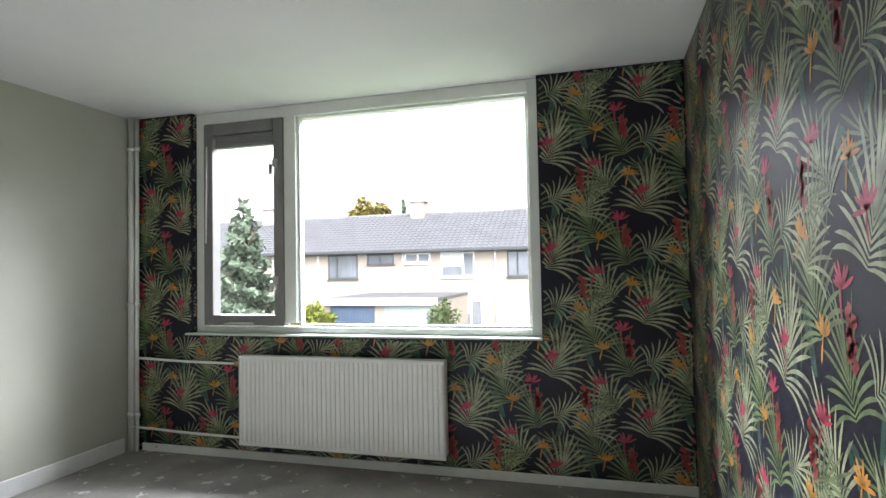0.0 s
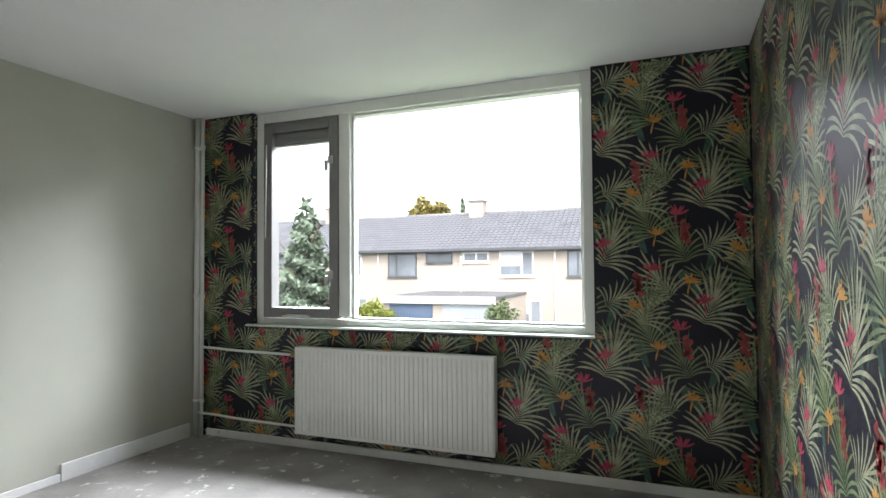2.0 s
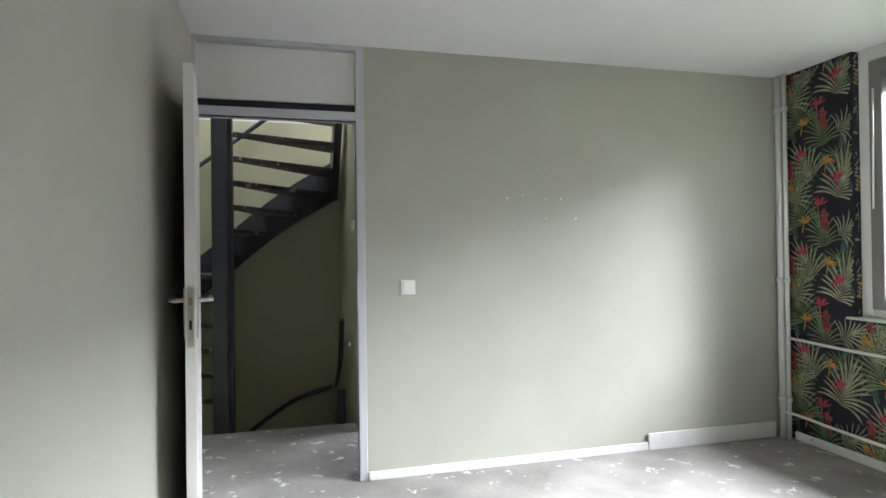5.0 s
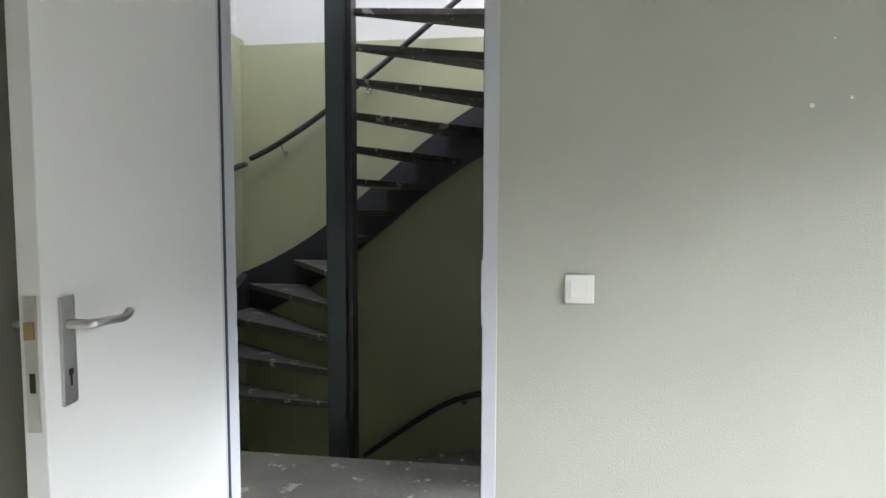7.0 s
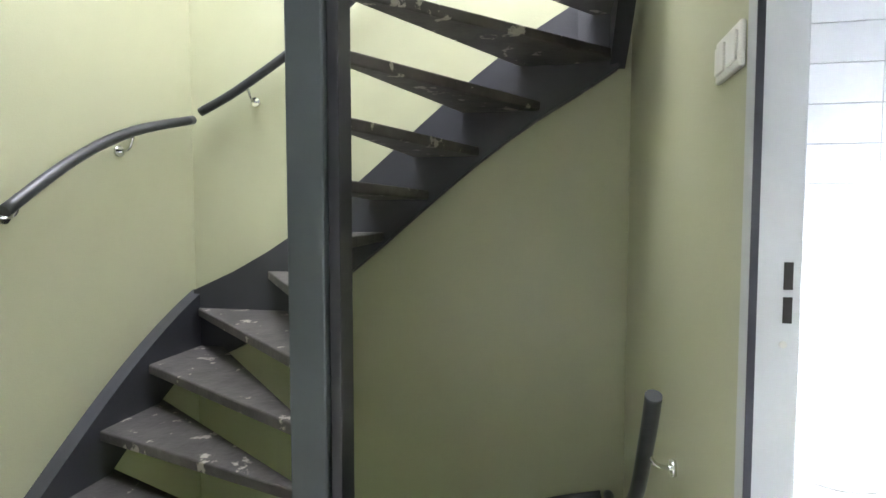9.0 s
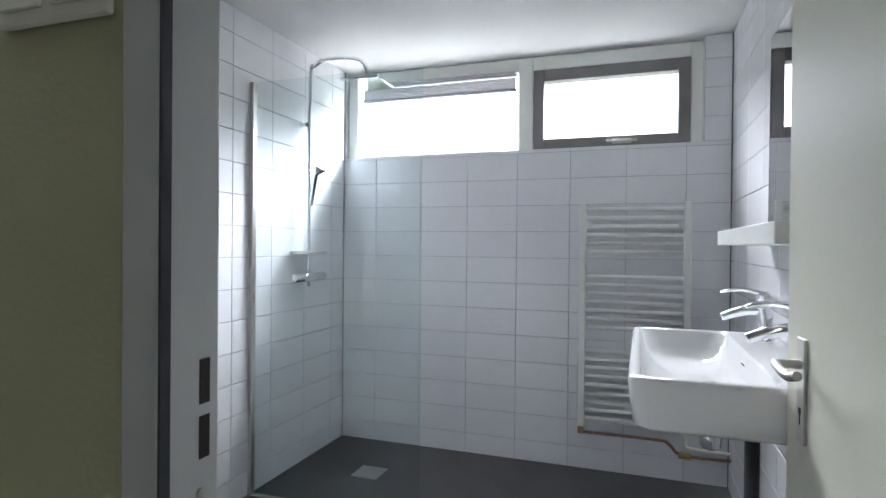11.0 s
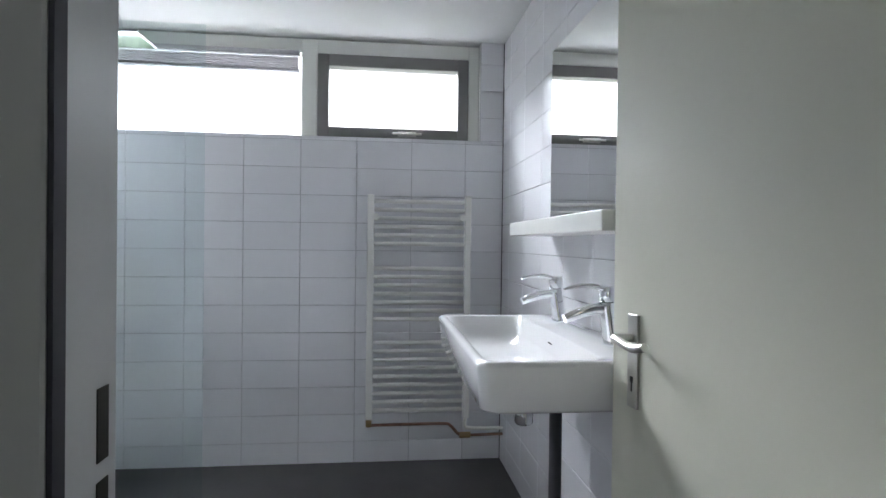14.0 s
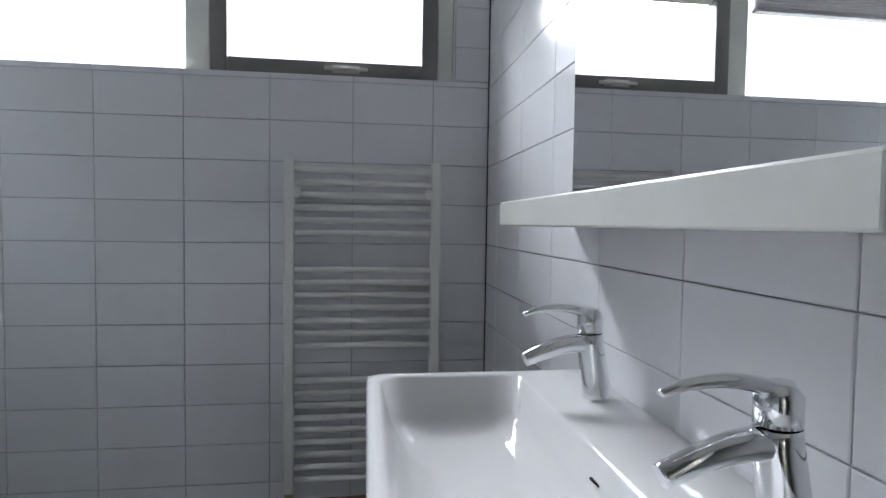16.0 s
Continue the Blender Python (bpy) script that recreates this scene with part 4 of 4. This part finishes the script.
def row_house(x, width, openings, stack):
    h = thing("row_house", "pale brick terraced house with grey tiled roof", "house", "terrace across the street")
    part("wall", boxes((x, FYH, G, x + width, FYH + 8, EAVE)), BRICKL, h)
    bm = bmesh.new()
    prof = [(FYH - 0.35, EAVE - 0.1), (FYH + 4, RID), (FYH + 8.3, EAVE - 0.1), (FYH + 8.3, EAVE - 0.25), (FYH - 0.35, EAVE - 0.25)]
    a = [bm.verts.new((x, y, z)) for y, z in prof]
    b = [bm.verts.new((x + width, y, z)) for y, z in prof]
    bm.faces.new(a[::-1])
    bm.faces.new(b)
    for k in range(5):
        bm.faces.new((a[k], a[(k + 1) % 5], b[(k + 1) % 5], b[k]))
    roof = part("roof", bm, ROOFT, h)
    # courses of pantiles, one joined mesh
    verts, faces = [], []
    slope = (RID - EAVE + 0.1) / 4.35
    rows = 15
    for r in range(rows):
        y0 = FYH - 0.4 + r * 4.4 / rows
        y1 = y0 + 4.4 / rows + 0.05
        cols = int(width / 0.3)
        for c in range(cols):
            xa = x + c * width / cols
            w = width / cols
            zz = EAVE - 0.1 + (y0 - FYH + 0.35) * slope
            ze = EAVE - 0.1 + (y1 - FYH + 0.35) * slope
            i = len(verts)
            for u, lift in ((0.0, 0.03), (0.25, 0.085), (0.6, 0.05), (0.97, 0.03)):
                verts += [(xa + w * u, y0, zz + lift + 0.04), (xa + w * u, y1, ze + lift), (xa + w * u, y0, zz)]
            for k in range(3):
                p = i + 3 * k
                faces += [(p, p + 3, p + 4, p + 1), (p, p + 2, p + 5, p + 3)]
    me = bpy.data.meshes.new("roof_tiles")
    me.from_pydata(verts, [], faces)
    me.materials.append(ROOFT)
    tiles = new("roof_tiles", me)
    tiles.parent = roof
    tiles["kind"] = "stuff"
    part("ridge", tube(bmesh.new(), [(x, FYH + 4, RID + 0.03), (x + width, FYH + 4, RID + 0.03)], 0.11, 8), RIDGE, roof)
    part("gutter", boxes((x, FYH - 0.48, EAVE - 0.2, x + width, FYH - 0.35, EAVE - 0.08)), HGREY, h)
    part("drainpipe", tube(bmesh.new(), [(x + 0.1, FYH - 0.06, G), (x + 0.1, FYH - 0.06, EAVE - 0.2)], 0.05, 8), HWHITE, h)
    if not stack:
        for row in openings:
            far_window(h, *row)
        return h
    ch = part("chimney", boxes((x + width - 0.6, FYH + 3.4, RID - 0.6, x + width + 0.3, FYH + 4.3, RID + 0.75)), BRICKL, h)
    part("chimney_cap", boxes((x + width - 0.68, FYH + 3.32, RID + 0.75, x + width + 0.38, FYH + 4.38, RID + 0.85)), RIDGE, ch)
    for row in openings:
        far_window(h, *row)
    return h


UP = 2.2
def openings_at(x, grey):
    m = HGREY if grey else HWHITE
    if grey:
        return [(x + 0.75, x + 2.65, 0.78, UP, m, 0.3, 0.0), (x + 3.25, x + 4.9, 1.6, UP, m, 0.5, 0.0), (x + 3.0, x + 5.0, -1.9, -0.4, m, 0.6, 0.3)]
    return [(x + 0.2, x + 1.75, 1.62, UP, m, 0.52, 0.0), (x + 2.35, x + 4.3, 0.8, UP, m, 0.66, 0.6), (x + 3.1, x + 4.7, -2.0, -0.45, m, 0.6, 0.5)]


X0 = -13.1
for k in range(-4, 7):
    x = X0 + 5.35 * k
    row_house(x, 5.35, openings_at(x, k % 2 == 0), k % 2 == 0)


def garage(x, width, door_mat, label):
    g = thing("garage", label, "garage", "garages across the street")
    y = 21.0
    part("wall", boxes((x, y + 0.1, G, x + width, y + 6, G + 2.45)), BRICKL, g)
    part("fascia", boxes((x - 0.02, y - 0.15, G + 2.3, x + width + 0.02, y + 0.1, G + 2.62)), HWHITE, g, "white painted fascia board")
    part("roof", boxes((x - 0.02, y + 0.1, G + 2.45, x + width + 0.02, y + 6, G + 2.62)), TAR, g)
    d = part("garage_door", boxes((x + 0.35, y + 0.05, G + 0.02, x + width - 0.15, y + 0.098, G + 2.25)), door_mat, g)
    for k in range(14):
        part("door_rib", boxes((x + 0.4 + k * (width - 0.6) / 14, y + 0.035, G + 0.05, x + 0.44 + k * (width - 0.6) / 14, y + 0.049, G + 2.22)), door_mat, d)


garage(-9.55, 2.75, GDOORB, "brick garage with a slate blue up-and-over door")
garage(-6.8, 2.9, GDOORG, "brick garage with a grey up-and-over door")


def leaf_cloud(rng, centre, radii, count, size, cone=False):
    verts, faces = [], []
    for _ in range(count):
        while True:
            u = Vector((rng.uniform(-1, 1), rng.uniform(-1, 1), rng.uniform(-1, 1)))
            if cone:
                h = (u.z + 1) / 2
                if math.hypot(u.x, u.y) < (1 - h) ** 0.8 * (0.75 + 0.35 * math.sin(h * 60 + 3 * math.atan2(u.y, u.x))):
                    break
            elif 0.25 < u.length < 0.8 + 0.35 * noise.noise(u * 2.3 + Vector(centre)):
                break
        p = Vector((centre[0] + u.x * radii[0], centre[1] + u.y * radii[1], centre[2] + u.z * radii[2]))
        m = Euler((rng.uniform(-1, 1), rng.uniform(-1, 1), rng.uniform(0, 6.3))).to_matrix()
        s = size * rng.uniform(0.6, 1.4)
        i = len(verts)
        verts += [p + m @ Vector(q) for q in ((-s, 0, 0), (0, -s * 0.45, s * 0.12), (s, 0, 0), (0, s * 0.45, s * 0.12))]
        faces.append((i, i + 1, i + 2, i + 3))
    me = bpy.data.meshes.new("crown")
    me.from_pydata(verts, [], faces)
    return me


def tree(name, label, x, y, height, radius, mat, seed, cone=False, count=5000, size=0.14, low=0.3, category="tree"):
    rng = random.Random(seed)
    t = thing(name, label, category, at=(x, y, G))
    bm = tube(bmesh.new(), bend([(0, 0, 0), (0.05, 0.03, height * 0.4), (0, 0, height * 0.9)], 4), [0.035 * height * 0.6 * (1 - 0.1 * k) for k in range(9)], 10)
    trunk = part("trunk", bm, BARK, t)
    for k in range(7):
        a, z = k * 2.4, height * (0.3 + 0.07 * k)
        part("limb", tube(bmesh.new(), [(0, 0, z), (radius * 0.35 * math.cos(a), radius * 0.35 * math.sin(a), z + 0.1 * height), (radius * 0.6 * math.cos(a), radius * 0.6 * math.sin(a), z + 0.16 * height)], [0.008 * height, 0.005 * height, 0.002 * height], 7), BARK, trunk)
    me = leaf_cloud(rng, (0, 0, height * (low + 1) / 2), (radius, radius, height * (1 - low) / 2), count, size, cone)
    me.materials.append(mat)
    c = new("crown", me)
    c.parent = t
    return t


tree("conifer", "tall blue-green conifer in a garden", -7.9, 12.5, 6.6, 1.75, NEEDLE, 1, True, 9000, 0.16, 0.04)
tree("garden_shrub", "bright yellow-green garden shrub", -7.9, 17.0, 2.9, 1.0, YLEAF, 2, False, 3500, 0.1, 0.05, "shrub")
tree("garden_shrub", "olive green shrub beside the conifer", -9.3, 17.0, 2.4, 1.4, GLEAF, 3, False, 3500, 0.1, 0.02, "shrub")
tree("street_tree", "small slender young street tree", -2.9, 18.5, 2.9, 0.75, GLEAF, 4, False, 1500, 0.09, 0.15)
tree("far_tree", "pale autumn tree behind the terrace", -17.5, 45.0, 11.0, 2.6, PLEAF, 5, False, 3500, 0.3, 0.4)
tree("far_tree", "dark narrow conifer behind the terrace", -14.0, 45.0, 11.0, 0.9, NEEDLE, 6, True, 3000, 0.25, 0.1)
tree("far_tree", "leafy tree seen over the roofs", 9.0, 16.0, 9.0, 2.6, GLEAF, 7, False, 6000, 0.2, 0.35)
for x in (-0.9, 0.35):
    b = thing("wheelie_bin", "dark wheelie bin with a blue lid by the houses", "bin", "bins", at=(x, 23.5, G))
    part("body", prism(bmesh.new(), [(-0.25, -0.28), (0.25, -0.28), (0.28, 0.3), (-0.28, 0.3)], 0.02, 0.95), BINM, b)
    part("lid", boxes((-0.3, -0.33, 0.95, 0.3, 0.33, 1.04), bevel=0.02), BINLID, b)

# ---- wall tiles, last ----
tile_cache = {}


def tile_mesh(w, h):
    key = (round(w, 3), round(h, 3))
    if key not in tile_cache:
        bm = bmesh.new()
        g, e = 0.0011, 0.002
        ring0 = [(g, g), (w - g, g), (w - g, h - g), (g, h - g)]
        ring1 = [(g + e, g + e), (w - g - e, g + e), (w - g - e, h - g - e), (g + e, h - g - e)]
        v = [[bm.verts.new((x, y, z)) for x, z in ring] for ring, y in ((ring0, 0.0), (ring0, -0.0085), (ring1, -0.0095))]
        for a, b in zip(v, v[1:]):
            for k in range(4):
                bm.faces.new((a[k], a[(k + 1) % 4], b[(k + 1) % 4], b[k]))
        bm.faces.new(v[2])
        bmesh.ops.recalc_face_normals(bm, faces=bm.faces[:])
        me = bpy.data.meshes.new("tile")
        bm.to_mesh(me)
        bm.free()
        me.materials.append(TILE)
        tile_cache[key] = me
    return tile_cache[key]


def tile_wall(parent, origin, turn, width, height, u_first, v_first, open_at=None):
    """Tiles of 300 x 150 mm from origin along the wall; the first joints at u_first and v_first."""
    us = [0.0] + [u_first + 0.3 * k for k in range(int((width - u_first) / 0.3) + 1) if u_first + 0.3 * k < width - 0.01] + [width]
    vs = [0.0] + [v_first + 0.15 * k for k in range(int((height - v_first) / 0.15) + 1) if v_first + 0.15 * k < height - 0.01] + [height]
    base = pose(*origin, 0, 0, turn)
    jit = random.Random(5)
    for a, b in zip(us, us[1:]):
        for c, d in zip(vs, vs[1:]):
            for a1, b1, c1, d1 in (open_at(a, b, c, d) if open_at else [(a, b, c, d)]):
                if b1 - a1 < 0.01 or d1 - c1 < 0.01:
                    continue
                ob = new("tile", tile_mesh(b1 - a1, d1 - c1))
                ob.parent = parent
                ob.matrix_basis = base @ Matrix.Translation((a1, 0, c1)) @ pose(0, 0, 0, jit.uniform(-.12, .12), 0, jit.uniform(-.1, .1))


def north_tiles(a, b, c, d):
    edge = (-0.2 - XL)
    if d <= 1.791:
        return [(a, b, c, d)]
    rows = [(a, b, c, 1.79)] if c < 1.79 else []
    return rows + [(max(a, edge), b, max(c, 1.79), d)] if b > edge else rows


wd = XR - XL
tile_wall(bath_wall_north, (XL, 0.012, 0), 0, wd, BH, (wd - 0.213) % 0.3, 0.118, north_tiles)
tile_wall(bath_wall_east, (XR + 0.012, 0.0, 0), -90, -BW1, BH, 0.17, 0.118)
tile_wall(bath_wall_west, (XL - 0.012, -2.75, 0), 90, 2.75, BH, 0.2, 0.118)
